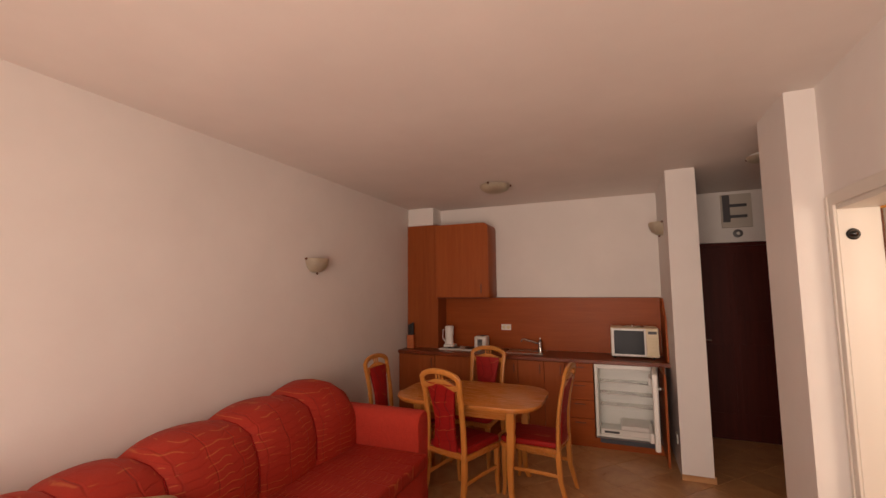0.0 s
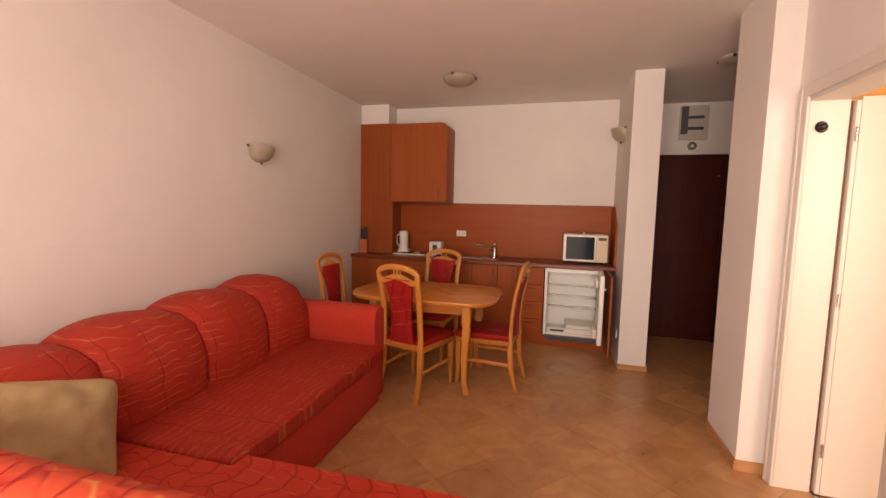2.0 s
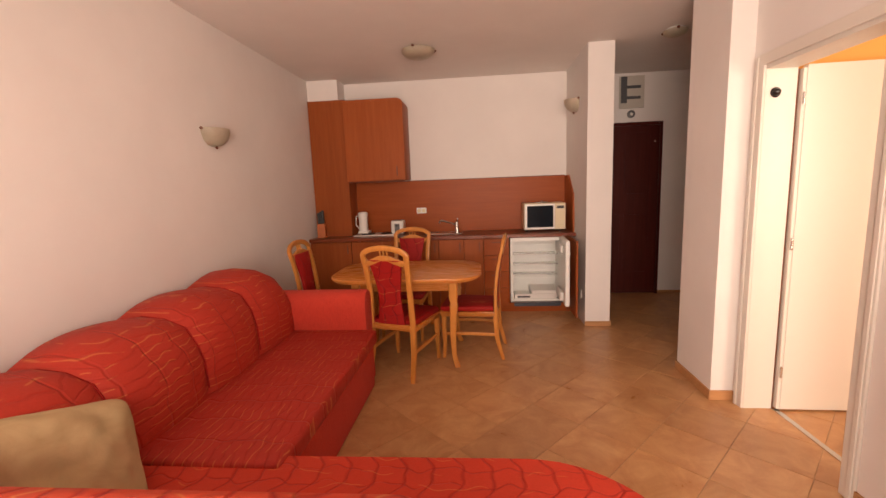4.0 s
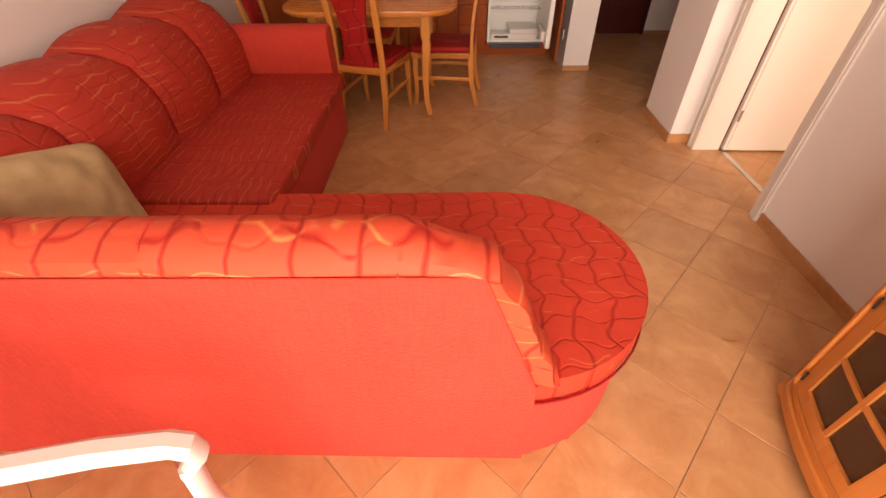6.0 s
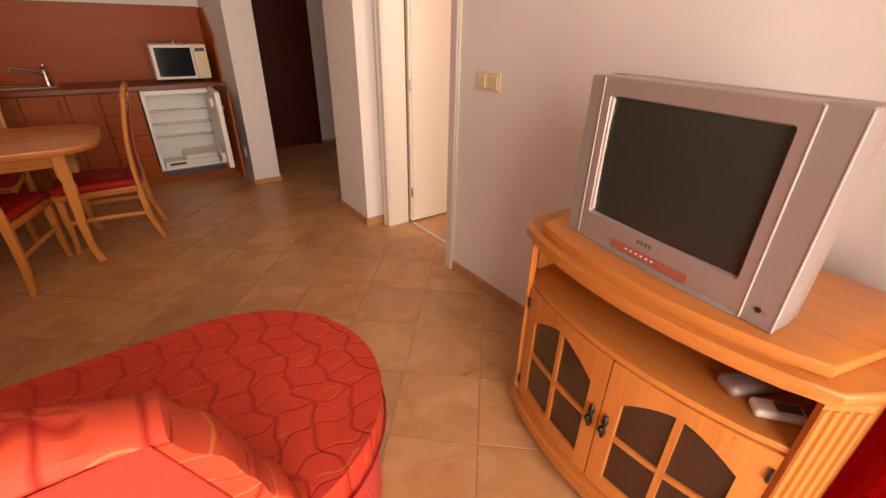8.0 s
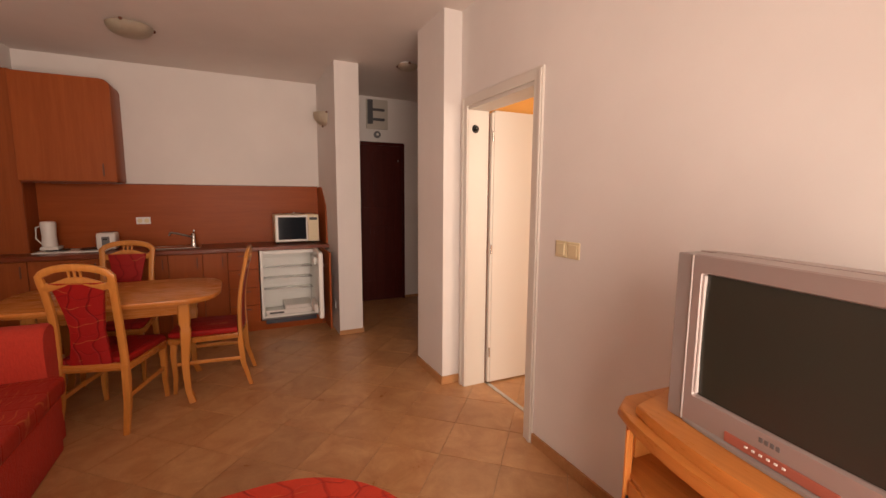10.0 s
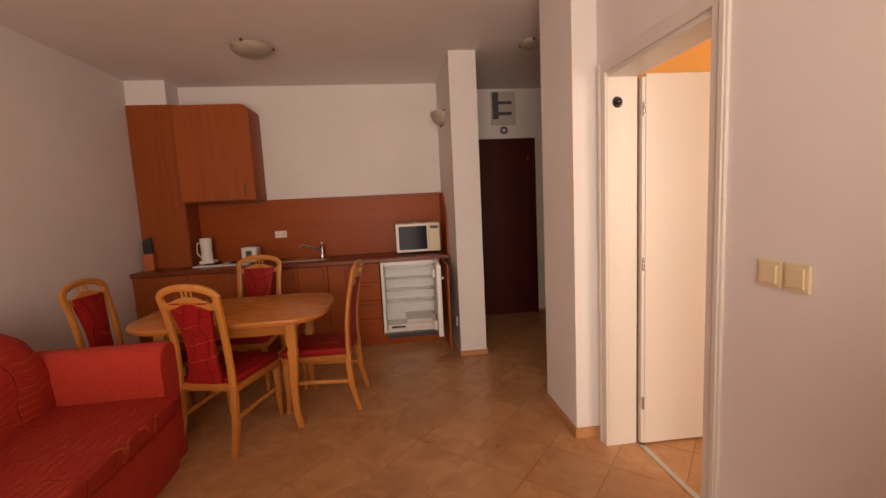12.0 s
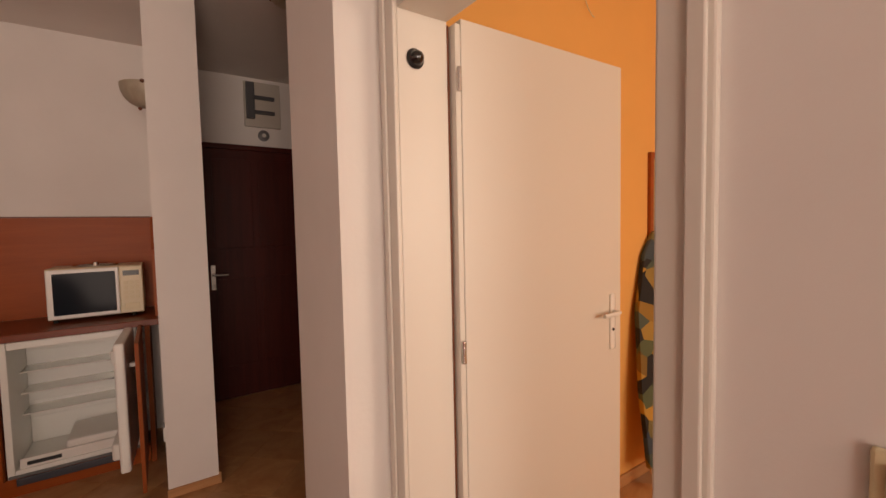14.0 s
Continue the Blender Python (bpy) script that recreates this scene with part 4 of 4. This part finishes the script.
                wr = 0.030 * noise.noise(Vector((u * 1.6 + 3, v * 1.6, side * 2))) + 0.014 * noise.noise(Vector((u * 4.5, v * 3.5 + 7, side * 5)))
                wr *= 1 - edge ** 4
                grid[side, i, j] = bm.verts.new((u * size[0] * pin2 * (1 + tip * max(0, u * -v) ** 6), v * size[1] * pin * (1 + tip * max(0, u * -v) ** 6), side * (thick + wr * (edge < 0.99))))
    for side in (1, -1):
        for i in range(n):
            for j in range(n):
                q = [grid.get((side, a, b)) or grid[1, a, b] for a, b in ((i, j), (i + 1, j), (i + 1, j + 1), (i, j + 1))]
                bm.faces.new(q if side > 0 else q[::-1])
    bpy.data.objects.remove(e)
    ob = part("cushion", bm, BEIGE, None, label, smooth=True, category="cushion", group="cushions on the sofa")
    ob.matrix_world = pose(*at, rot[0], 0, rot[2]) @ pose(0, 0, 0, 0, 0, rot[1])
    return ob


pillow((-1.94, 1.14, 0.545), (0.215, 0.232, 0.165), (52, -17, 76), "beige suede-like cushion leaning against the sofa back")
pillow((-2.05, 0.99, 0.47), (0.20, 0.20, 0.07), (28, -5, 20), "second beige cushion lying in the sofa corner")


# ---- television and its stand ----
SY0, SY1, SXB = -0.045, 0.852, 0.905     # the stand's two ends along y and its back


DY0, DY1, CHAMFER = 0.018, 0.778, 0.085       # the doors lie between these; the corners beyond are cut back


def bow(y, inset=0.0, x_end=0.452, swell=0.066):
    """Front edge of the stand at y: it bulges into the room."""
    t = (y - (DY0 + DY1) / 2) / ((DY1 - DY0) / 2)
    return x_end - swell * (1 - t * t) + inset


def bowed(y0, y1, inset, back=SXB, n=12, ext=0.0, **kw):
    pts = [(bow(mixed(DY0 - ext, DY1 + ext, i / n), inset, **kw), mixed(DY0 - ext, DY1 + ext, i / n)) for i in range(n + 1)]
    xc = bow(DY0, inset) + CHAMFER
    return pts + [(xc, y1), (back, y1), (back, y0), (xc, y0)]


st = thing("tv_stand", (0, 0, 0), "orange pine television stand with a bowed front and two glazed doors", "tv stand")
part("foot", lathe([(0, 0), (0.028, 0), (0.034, 0.02), (0.03, 0.045), (0, 0.045)], at=(0.50, SY0 + 0.04, 0)), PINE, st, smooth=True)
part("foot", lathe([(0, 0), (0.028, 0), (0.034, 0.02), (0.03, 0.045), (0, 0.045)], at=(0.50, SY1 - 0.04, 0)), PINE, st, smooth=True)
part("foot", lathe([(0, 0), (0.028, 0), (0.034, 0.02), (0.03, 0.045), (0, 0.045)], at=(0.85, SY0 + 0.04, 0)), PINE, st, smooth=True)
part("foot", lathe([(0, 0), (0.028, 0), (0.034, 0.02), (0.03, 0.045), (0, 0.045)], at=(0.85, SY1 - 0.04, 0)), PINE, st, smooth=True)
part("plinth", outline_slab(bowed(SY0 - 0.012, SY1 + 0.012, -0.012, ext=0.018), 0.045, 0.085, 0.006), PINE, st, smooth=True)
part("plinth_step", outline_slab(bowed(SY0 - 0.002, SY1 + 0.002, 0.0), 0.085, 0.11, 0.008), PINE, st, smooth=True)
part("bottom_board", outline_slab(bowed(SY0 + 0.004, SY1 - 0.004, 0.028), 0.11, 0.122), PINE_SHADED, st)
# The shade inside the stand is put into this board's colour.
part("back_board", box(SXB - 0.008, SXB, SY0 + 0.02, SY1 - 0.02, 0.122, 0.75), SHADE_BACK, st)
for y in (SY0, SY1 - 0.022):
    part("side_board", box(0.452 + CHAMFER, SXB, y, y + 0.022, 0.11, 0.755, 0.002), PINE_Z, st)
for ya, yb in ((DY0, SY0), (DY1, SY1)):
    part("corner_board", sweep([((0.458 + 0.452 + CHAMFER) / 2, (ya + yb) / 2, 0.11), ((0.458 + 0.452 + CHAMFER) / 2, (ya + yb) / 2, 0.755)], 0.047, 0.008, (-(yb - ya), CHAMFER, 0), round_=0.1), PINE_Z, st, "fluted pine corner post")
    for i in range(5):
        t = (i + 0.7) / 5.4
        x, y = mixed(0.452, 0.452 + CHAMFER, t), mixed(ya, yb, t)
        off = 0.004 * (1 if yb > ya else -1)
        part("flute", sweep([(x - 0.004, y + off, 0.125), (x - 0.004, y + off, 0.735)], 0.0055, 0.0055, (0, 1, 0), round_=0.5), PINE_Z, st)
SHELF_Z = 0.605
part("middle_shelf", outline_slab(bowed(SY0 + 0.004, SY1 - 0.004, 0.012), SHELF_Z - 0.018, SHELF_Z, 0.004), PINE, st, smooth=True)
part("top_moulding", outline_slab(bowed(SY0 - 0.002, SY1 + 0.002, -0.012, ext=0.014), 0.752, 0.772, 0.007), PINE, st, smooth=True)
part("top_board", outline_slab(bowed(SY0 - 0.006, SY1 + 0.006, -0.03, ext=0.03), 0.772, 0.80, 0.009, segments=3), PINE, st, smooth=True)
part("turntable_board", outline_slab([(bow(0.02 + 0.735 * i / 12, 0.0), 0.02 + 0.735 * i / 12) for i in range(13)] + [(0.62, 0.80), (0.87, 0.74), (0.87, 0.03), (0.62, -0.015)], 0.80, 0.8315, 0.008), PINE, st, smooth=True)


def stand_door(y0, y1, hinge_low):
    """A bowed door with an arched light and a cross of glazing bars."""
    z0, z1, sw_ = 0.115, SHELF_Z - 0.021, 0.05
    d = bmesh.new()
    n = 10

    def at(y, z, off):
        return Vector((bow(y, off + 0.006), y, z))

    def strip(ya, yb, lo, hi, off=0.0, thick=0.02):
        rings = []
        for i in range(n + 1):
            y = mixed(ya, yb, i / n)
            a, b = lo(y), hi(y)
            rings.append([at(y, a, off), at(y, b, off), at(y, b, off + thick), at(y, a, off + thick)])
        loft(rings, bm=d)
    mid = (y0 + y1) / 2
    half = (y1 - y0) / 2 - sw_
    arch = lambda y: z1 - 0.045 - 0.07 * min(1, abs((y - mid) / half)) ** 1.6  # noqa: E731
    strip(y0, y0 + sw_, lambda y: z0, lambda y: z1)
    strip(y1 - sw_, y1, lambda y: z0, lambda y: z1)
    strip(y0 + sw_, y1 - sw_, lambda y: z0, lambda y: z0 + sw_)
    strip(y0 + sw_, y1 - sw_, arch, lambda y: z1)
    leaf_ = part("door", d, PINE_Z, st, "glazed pine cabinet door", smooth=False)
    d = bmesh.new()
    strip(mid - 0.008, mid + 0.008, lambda y: z0 + sw_, lambda y: arch(y) + 0.004, 0.002, 0.014)
    part("glazing_bar", d, PINE_Z, leaf_)
    zm = z0 + sw_ + 0.17
    d = bmesh.new()
    strip(y0 + sw_, mid - 0.009, lambda y: zm - 0.008, lambda y: zm + 0.008, 0.002, 0.014)
    strip(mid + 0.009, y1 - sw_, lambda y: zm - 0.008, lambda y: zm + 0.008, 0.002, 0.014)
    part("glazing_bar", d, PINE_Z, leaf_)
    d = bmesh.new()
    strip(y0 + sw_ - 0.004, y1 - sw_ + 0.004, lambda y: z0 + sw_ - 0.004, lambda y: arch(y) + 0.006, 0.011, 0.003)
    part("pane", d, GLASS, leaf_, "brownish glass pane")
    ky = y1 - 0.022 if hinge_low else y0 + 0.022
    kx = bow(ky, 0.004)
    h = bmesh.new()
    lathe([(0, -0.045), (0.006, -0.04), (0.010, -0.02), (0.005, 0), (0.010, 0.02), (0.006, 0.04), (0, 0.045)], at=(kx - 0.003, ky, 0.36), steps=10, bm=h)
    lathe([(0, 0), (0.005, 0), (0.009, -0.016), (0.006, -0.024), (0, -0.026)], at=(kx, ky, 0.36), steps=10, axis="x", bm=h)
    part("handle", h, BRONZE, leaf_, "ornate dark bronze handle", smooth=True)
    hy = y0 + 0.004 if hinge_low else y1 - 0.004
    for z in (z0 + 0.06, z1 - 0.06):
        part("hinge", tube([(bow(hy, 0.0), hy, z - 0.02), (bow(hy, 0.0), hy, z + 0.02)], 0.004), BLACK, leaf_)


_m = 0.392
stand_door(DY0 + 0.002, _m - 0.002, True)
stand_door(_m + 0.002, DY1 - 0.002, False)



def rebase(e, at, turn=0.0):
    """Gives a thing built in place its own base point, and turns it about that."""
    for o in e.children_recursive:
        o.data.transform(Matrix.Translation((-at[0], -at[1], -at[2])))
    e.matrix_world = pose(*at, 0, 0, turn)


rebase(st, (0.45, 0.0, 0.0), -4.2)
st.location.x = 0.442
cable = part("coiled_cable", tube([(0.62 + 0.06 * math.cos(a * 0.9) + 0.01 * math.sin(a * 2.3), 0.60 + 0.055 * math.sin(a * 0.9), 0.135 + 0.004 * a + 0.03 * math.sin(a * 0.5) ** 2) for a in (i * 0.4 for i in range(60))], 0.0045), METER_GREY,
             label="loosely coiled grey cable lying in the television stand", category="cable", smooth=True)
re = thing("remote_control", (0.535, 0.07, SHELF_Z), "white remote control lying on the open shelf", "remote control", "remote controls", turn=38)
part("case", box(-0.024, 0.024, -0.052, 0.052, 0, 0.024, 0.009, segments=3), WHITE, re, smooth=True)
part("button_field", box(-0.014, 0.014, -0.04, 0.01, 0.0242, 0.026, 0.001), GREY_MARK, re)
re2 = thing("remote_control", (0.572, 0.140, SHELF_Z), "rounded grey silver remote control at the back of the shelf", "remote control", "remote controls", turn=60)
part("case", box(-0.03, 0.03, -0.07, 0.07, 0, 0.034, 0.015, segments=4), SILVER, re2, smooth=True)

# the set: its face looks to -x, turned a little
tv = thing("television", (0.4945, 0.411, 0.832), "silver tube television with a dark flat screen, switched off", "television", turn=-8.7)
TW, TH = 0.574, 0.43
LN, LF, SN, SF, SB, ST = -0.224, 0.240, -0.194, 0.212, 0.080, 0.385      # bezel edges, then the opening of the screen


def oblong(x, y0, y1, z0, z1, r=0.004, n=3):
    pts = []
    for cy, cz, a0 in ((y1 - r, z1 - r, 0), (y0 + r, z1 - r, 90), (y0 + r, z0 + r, 180), (y1 - r, z0 + r, 270)):
        for i in range(n + 1):
            a = radians(a0 + 90 * i / n)
            pts.append(Vector((x, cy + r * math.cos(a), cz + r * math.sin(a))))
    return pts


def screen_x(y, z):
    """The glass bulges a little towards the viewer."""
    u, w = (y - (SN + SF) / 2) / ((SF - SN) / 2), (z - (SB + ST) / 2) / ((ST - SB) / 2)
    return 0.010 - 0.005 * (1 - u * u) - 0.004 * (1 - w * w)


part("front_bezel", loft([oblong(0.07, LN, LF, 0.0, TH), oblong(0.0, LN, LF, 0.0, TH), oblong(-0.003, LN + 0.003, LF - 0.003, 0.003, TH - 0.003),
                          oblong(-0.003, SN - 0.004, SF + 0.004, SB - 0.004, ST + 0.004, 0.008), oblong(0.004, SN, SF, SB, ST, 0.006), oblong(0.016, SN + 0.002, SF - 0.002, SB + 0.002, ST - 0.002, 0.006)], caps=False), SILVER, tv)
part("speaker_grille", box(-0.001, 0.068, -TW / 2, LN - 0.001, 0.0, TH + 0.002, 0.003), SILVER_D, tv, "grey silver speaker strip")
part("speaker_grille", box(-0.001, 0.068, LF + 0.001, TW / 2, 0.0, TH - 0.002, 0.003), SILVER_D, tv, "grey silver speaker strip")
# Pale strips stand in for highlights on the casing's seams and edges.
part("highlight_strip", box(-0.0045, 0.004, LN - 0.0018, LN + 0.0008, 0.004, TH - 0.004), EDGE_HIGHLIGHT, tv, "thin pale strip standing in for an edge highlight")
part("highlight_strip", box(-0.0045, 0.004, LF - 0.0008, LF + 0.0018, 0.004, TH - 0.004), EDGE_HIGHLIGHT, tv, "thin pale strip standing in for an edge highlight")
part("highlight_strip", box(-0.0025, 0.001, -TW / 2 - 0.0012, -TW / 2 + 0.0015, 0.004, TH - 0.004), EDGE_HIGHLIGHT, tv, "thin pale strip standing in for an edge highlight")
part("highlight_strip", box(0.000, 0.010, SF - 0.0045, SF - 0.0005, SB + 0.006, ST - 0.006), EDGE_HIGHLIGHT, tv, "thin pale strip standing in for an edge highlight")
rings = []
for i in range(11):
    y = mixed(SN + 0.001, SF - 0.001, i / 10)
    rings.append([Vector((screen_x(y, mixed(SB + 0.001, ST - 0.001, j / 8)), y, mixed(SB + 0.001, ST - 0.001, j / 8))) for j in range(9)])
part("screen", loft(rings, closed=False, caps=False), SCREEN, tv, "dark glass screen", smooth=True)
rings = []
for x, hw, z0, z1, r in ((0.069, TW / 2 - 0.001, 0.001, 0.431, 0.006), (0.10, TW / 2 - 0.004, 0.001, 0.430, 0.012), (0.16, TW / 2 - 0.03, 0.004, 0.425, 0.03), (0.26, 0.20, 0.01, 0.37, 0.04), (0.36, 0.15, 0.03, 0.30, 0.04), (0.38, 0.13, 0.05, 0.27, 0.04)):
    rings.append(oblong(x, -hw, hw, z0, z1, r))
part("rear_housing", loft(rings), SILVER, tv, smooth=True)
# Button strip; its red stands in for a reflection on the casing.
part("control_strip", box(-0.0055, -0.002, -0.102, 0.122, 0.012, 0.036, 0.002), RED_LIGHT, tv, "button strip with a reddish reflection put into its colour")
for i in range(6):
    part("button", box(-0.0085, -0.0055, -0.012 + i * 0.0155, -0.005 + i * 0.0155, 0.024, 0.029, 0.001), WHITE, tv)
for i in range(4):
    part("maker_plate", box(-0.0045, -0.0025, 0.004 + i * 0.0115, 0.012 + i * 0.0115, 0.053, 0.063, 0.0006), GREY_MARK, tv)
part("socket", lathe([(0, -0.0015), (0.006, -0.0015), (0.006, -0.0035), (0, -0.0035)], at=(0, -0.252, 0.038), axis="x", steps=10), BLACK, tv)
part("standby_lamp", lathe([(0, -0.0015), (0.0025, -0.0015), (0.0025, -0.003), (0, -0.003)], at=(0, -0.265, 0.036), axis="x", steps=8), RED_LIGHT, tv)
rings = []
for i in range(13):
    y = mixed(-0.22, 0.235, i / 12)
    d = 0.004 + 0.013 * (1 - ((y - 0.008) / 0.228) ** 2)
    rings.append([Vector((-0.003, y, 0.001)), Vector((-d, y, 0.001)), Vector((-d + 0.001, y, 0.008)), Vector((-0.003, y, 0.011))])
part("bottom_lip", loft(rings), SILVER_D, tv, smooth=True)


# ---- curtain, garden chair ----
def fold(u, t, z):
    """A place on the drape: it runs from the wall beside the stand out into the room, in deep folds."""
    x, y = 0.94 - 0.24 * math.sin(u * 1.5), -0.06 - 0.27 * u ** 1.15
    w = 0.024 * math.sin(u * 22 + 0.8 * math.sin(3 * t)) * (1 - 0.3 * t) + 0.012 * math.sin(u * 11 + t * 2)
    belly = 0.055 * math.exp(-((z - 0.25) / 0.25) ** 2)
    return Vector((min(0.97, x - (w + belly) * 0.8 + 0.03 * t), y + w * 0.5 - 0.02 * t, z))


cu = thing("curtain", (0, 0, 0), "deep red floor-length curtain gathered beside the television stand", "curtain")
rings = []
for z in [0.03 + (CEIL - 0.12) * i / 24 for i in range(25)]:
    t = z / CEIL
    ring = []
    for i in range(60):
        u = i / 59
        ring.append(fold(u, t, z))
    rings.append(ring)
bm = loft(rings, closed=False, caps=False)
bmesh.ops.solidify(bm, geom=bm.faces[:], thickness=0.003)
part("drape", bm, CURTAIN, cu, smooth=True)
part("curtain_rail", box(0.70, 0.98, -0.25, -0.17, CEIL - 0.03, CEIL, 0.004), WHITE, label="white ceiling curtain rail", kind="structure")

gc = thing("garden_chair", (-1.243, 0.02, 0), "white moulded plastic garden chair beside the sofa back", "chair", turn=-80)
def garden_chair(e):
    part("seat", outline_slab([(-0.23, -0.22), (0.23, -0.22), (0.25, 0.24), (-0.25, 0.24)], 0.40, 0.425, 0.01), GARDEN, e, smooth=True)
    for s in (-1, 1):
        part("arm", sweep([(s * 0.262, 0.185, 0.585), (s * 0.268, 0.212, 0.618), (s * 0.272, 0.205, 0.638), (s * 0.28, 0.17, 0.644), (s * 0.285, 0.05, 0.643), (s * 0.283, -0.12, 0.636), (s * 0.292, -0.225, 0.64)], [0.014, 0.016, 0.018, 0.02, 0.022, 0.024, 0.02], 0.022, (1, 0, 0), round_=0.45), GARDEN, e, smooth=True)
        part("leg", sweep([(s * 0.263, 0.19, 0.60), (s * 0.245, 0.19, 0.5), (s * 0.24, 0.20, 0.42), (s * 0.262, 0.25, 0.0)], [0.022, 0.02, 0.02, 0.015], 0.015, (0, 1, 0), round_=0.45), GARDEN, e, smooth=True)
        part("leg", sweep([(s * 0.24, -0.23, 0.66), (s * 0.24, -0.23, 0.42), (s * 0.25, -0.27, 0.0)], [0.022, 0.022, 0.016], 0.016, (0, 1, 0)), GARDEN, e, smooth=True)
        part("back_post", sweep([(s * 0.235, -0.20, 0.42), (s * 0.295, -0.225, 0.60), (s * 0.325, -0.29, 0.80)], 0.018, 0.012, (0, 1, 0)), GARDEN, e, smooth=True)
    for i in range(9):
        x = -0.19 + 0.0475 * i
        part("back_slat", sweep([(x, -0.205, 0.425), (x * 1.32, -0.23, 0.60), (x * 1.5, -0.295, 0.82)], 0.013, 0.006, (0, 1, 0)), GARDEN, e, smooth=True)
    part("top_rail", sweep([(-0.325, -0.29, 0.79), (-0.27, -0.30, 0.835), (-0.14, -0.305, 0.86), (0.14, -0.305, 0.86), (0.27, -0.30, 0.835), (0.325, -0.29, 0.79)], 0.025, 0.012, (0, 1, 0)), GARDEN, e, smooth=True)
garden_chair(gc)

# ---- bedroom things ----
pic = thing("picture_frame", (2.63, 2.84, 1.21), "reddish wooden picture frame on the orange wall", "picture")
for x0, x1, z0, z1 in ((0, 0.03, 0, 0.56), (0.42, 0.45, 0, 0.56), (0.03, 0.42, 0, 0.03), (0.03, 0.42, 0.53, 0.56)):
    part("frame_bar", box(x0, x1, -0.02, 0, z0, z1, 0.003), CHERRY, pic)
part("print", box(0.03, 0.42, -0.01, -0.002, 0.03, 0.53), BEIGE, pic)
hk = thing("wall_hook", (2.12, 2.84, 2.36), "small thin wire hook on the orange wall", "hook")
part("wire", tube([(-0.01, 0, 0.06), (-0.02, -0.012, 0.04), (-0.015, -0.02, 0.01), (0.01, -0.02, -0.01), (0.035, -0.012, -0.008)], 0.0022, steps=6), CREAM, hk, smooth=True)
ir_cloth = material("ironing_cover", (0.2, 0.2, 0.12), 0.9)
_k = Nodes(ir_cloth)
_v = _k.n.new("ShaderNodeTexVoronoi")
_v.inputs["Scale"].default_value = 11
_k.put(_v.inputs["Vector"], _k.coords())
_k.colour(_k.ramp(_k.xyz(_v.outputs["Color"])[0], [(0.0, (0.03, 0.05, 0.10)), (0.35, (0.10, 0.12, 0.06)), (0.6, (0.55, 0.30, 0.05)), (0.8, (0.02, 0.02, 0.02))]))
ib = thing("ironing_board", (2.93, 2.74, 0.0), "folded ironing board with a patterned cover leaning on the orange wall", "ironing board")
ib.matrix_world = pose(2.56, 2.63, 0.03, -8, 3, -14)
part("underside", plate([(-0.15, 0.14), (-0.17, 0.5), (-0.16, 0.9), (-0.10, 1.2), (-0.03, 1.30), (0.03, 1.30), (0.10, 1.2), (0.16, 0.9), (0.17, 0.5), (0.15, 0.14)], "y", 0.031, 0.05, 0.004), PINE_Z, ib, "brown wooden underside")
_pts = [(-0.17, 0.12), (-0.19, 0.5), (-0.18, 0.9), (-0.12, 1.2), (-0.04, 1.33), (0.04, 1.33), (0.12, 1.2), (0.18, 0.9), (0.19, 0.5), (0.17, 0.12)]
part("cover", plate(_pts, "y", 0.0, 0.03, 0.006), ir_cloth, ib, "blue and yellow patterned cloth cover", smooth=True)
for x in (-0.1, 0.1):
    part("leg", tube([(x, 0.05, 0.0), (x * 0.6, 0.06, 1.0)], 0.011), WHITE, ib, smooth=True)

# ---- floor ----
ground = part("ground", box(-400, 400, -400, 400, -0.3, -0.25), GROUT, label="plain ground outside", kind="structure")
floor = part("floor", box(LEFT - 0.2, 4.6, FRONT - 0.25, HALL_BACK + 0.2, -0.24, -0.0024), GROUT, label="floor of square terracotta-coloured tiles laid diagonally", kind="structure")
PITCH, ANGLE, ORIGIN = 0.336, -42.5, (0.068, 0.016)
_t = box(-PITCH / 2 + 0.0020, PITCH / 2 - 0.0020, -PITCH / 2 + 0.0020, PITCH / 2 - 0.0020, -0.0055, 0.0, 0.0008, segments=1)
TILE_MESH = bpy.data.meshes.new("floor_tile")
_t.to_mesh(TILE_MESH)
_t.free()
TILE_MESH.materials.append(TILE)


def tiled(x, y):
    """Where the floor is open to the eye."""
    if x < -1.5 and y > 0.75 and y < 2.9 or x < -0.2 and 0.75 < y < 1.3 or x < 0.3 and y > 4.85:
        return False
    main = LEFT + 0.0 < x < RIGHT + 0.1 and FRONT < y < BACK
    hall = 0.5 < x < 2.6 and 3.1 < y < HALL_BACK + 0.15
    bed = 1.0 < x < 3.4 and 0.9 < y < 2.95
    return main or hall or bed


_c, _s = math.cos(radians(ANGLE)), math.sin(radians(ANGLE))
for i in range(-25, 26):
    for j in range(-25, 26):
        u, v = (i + 0.5) * PITCH, (j + 0.5) * PITCH
        x, y = ORIGIN[0] + u * _c - v * _s, ORIGIN[1] + u * _s + v * _c
        if tiled(x, y):
            t = new("floor_tile", TILE_MESH)
            t.parent = floor
            t.matrix_world = pose(x, y, 0.0002 * ((i * 7 + j * 3) % 3), 0, 0, ANGLE + 90 * ((i + 2 * j) % 4))
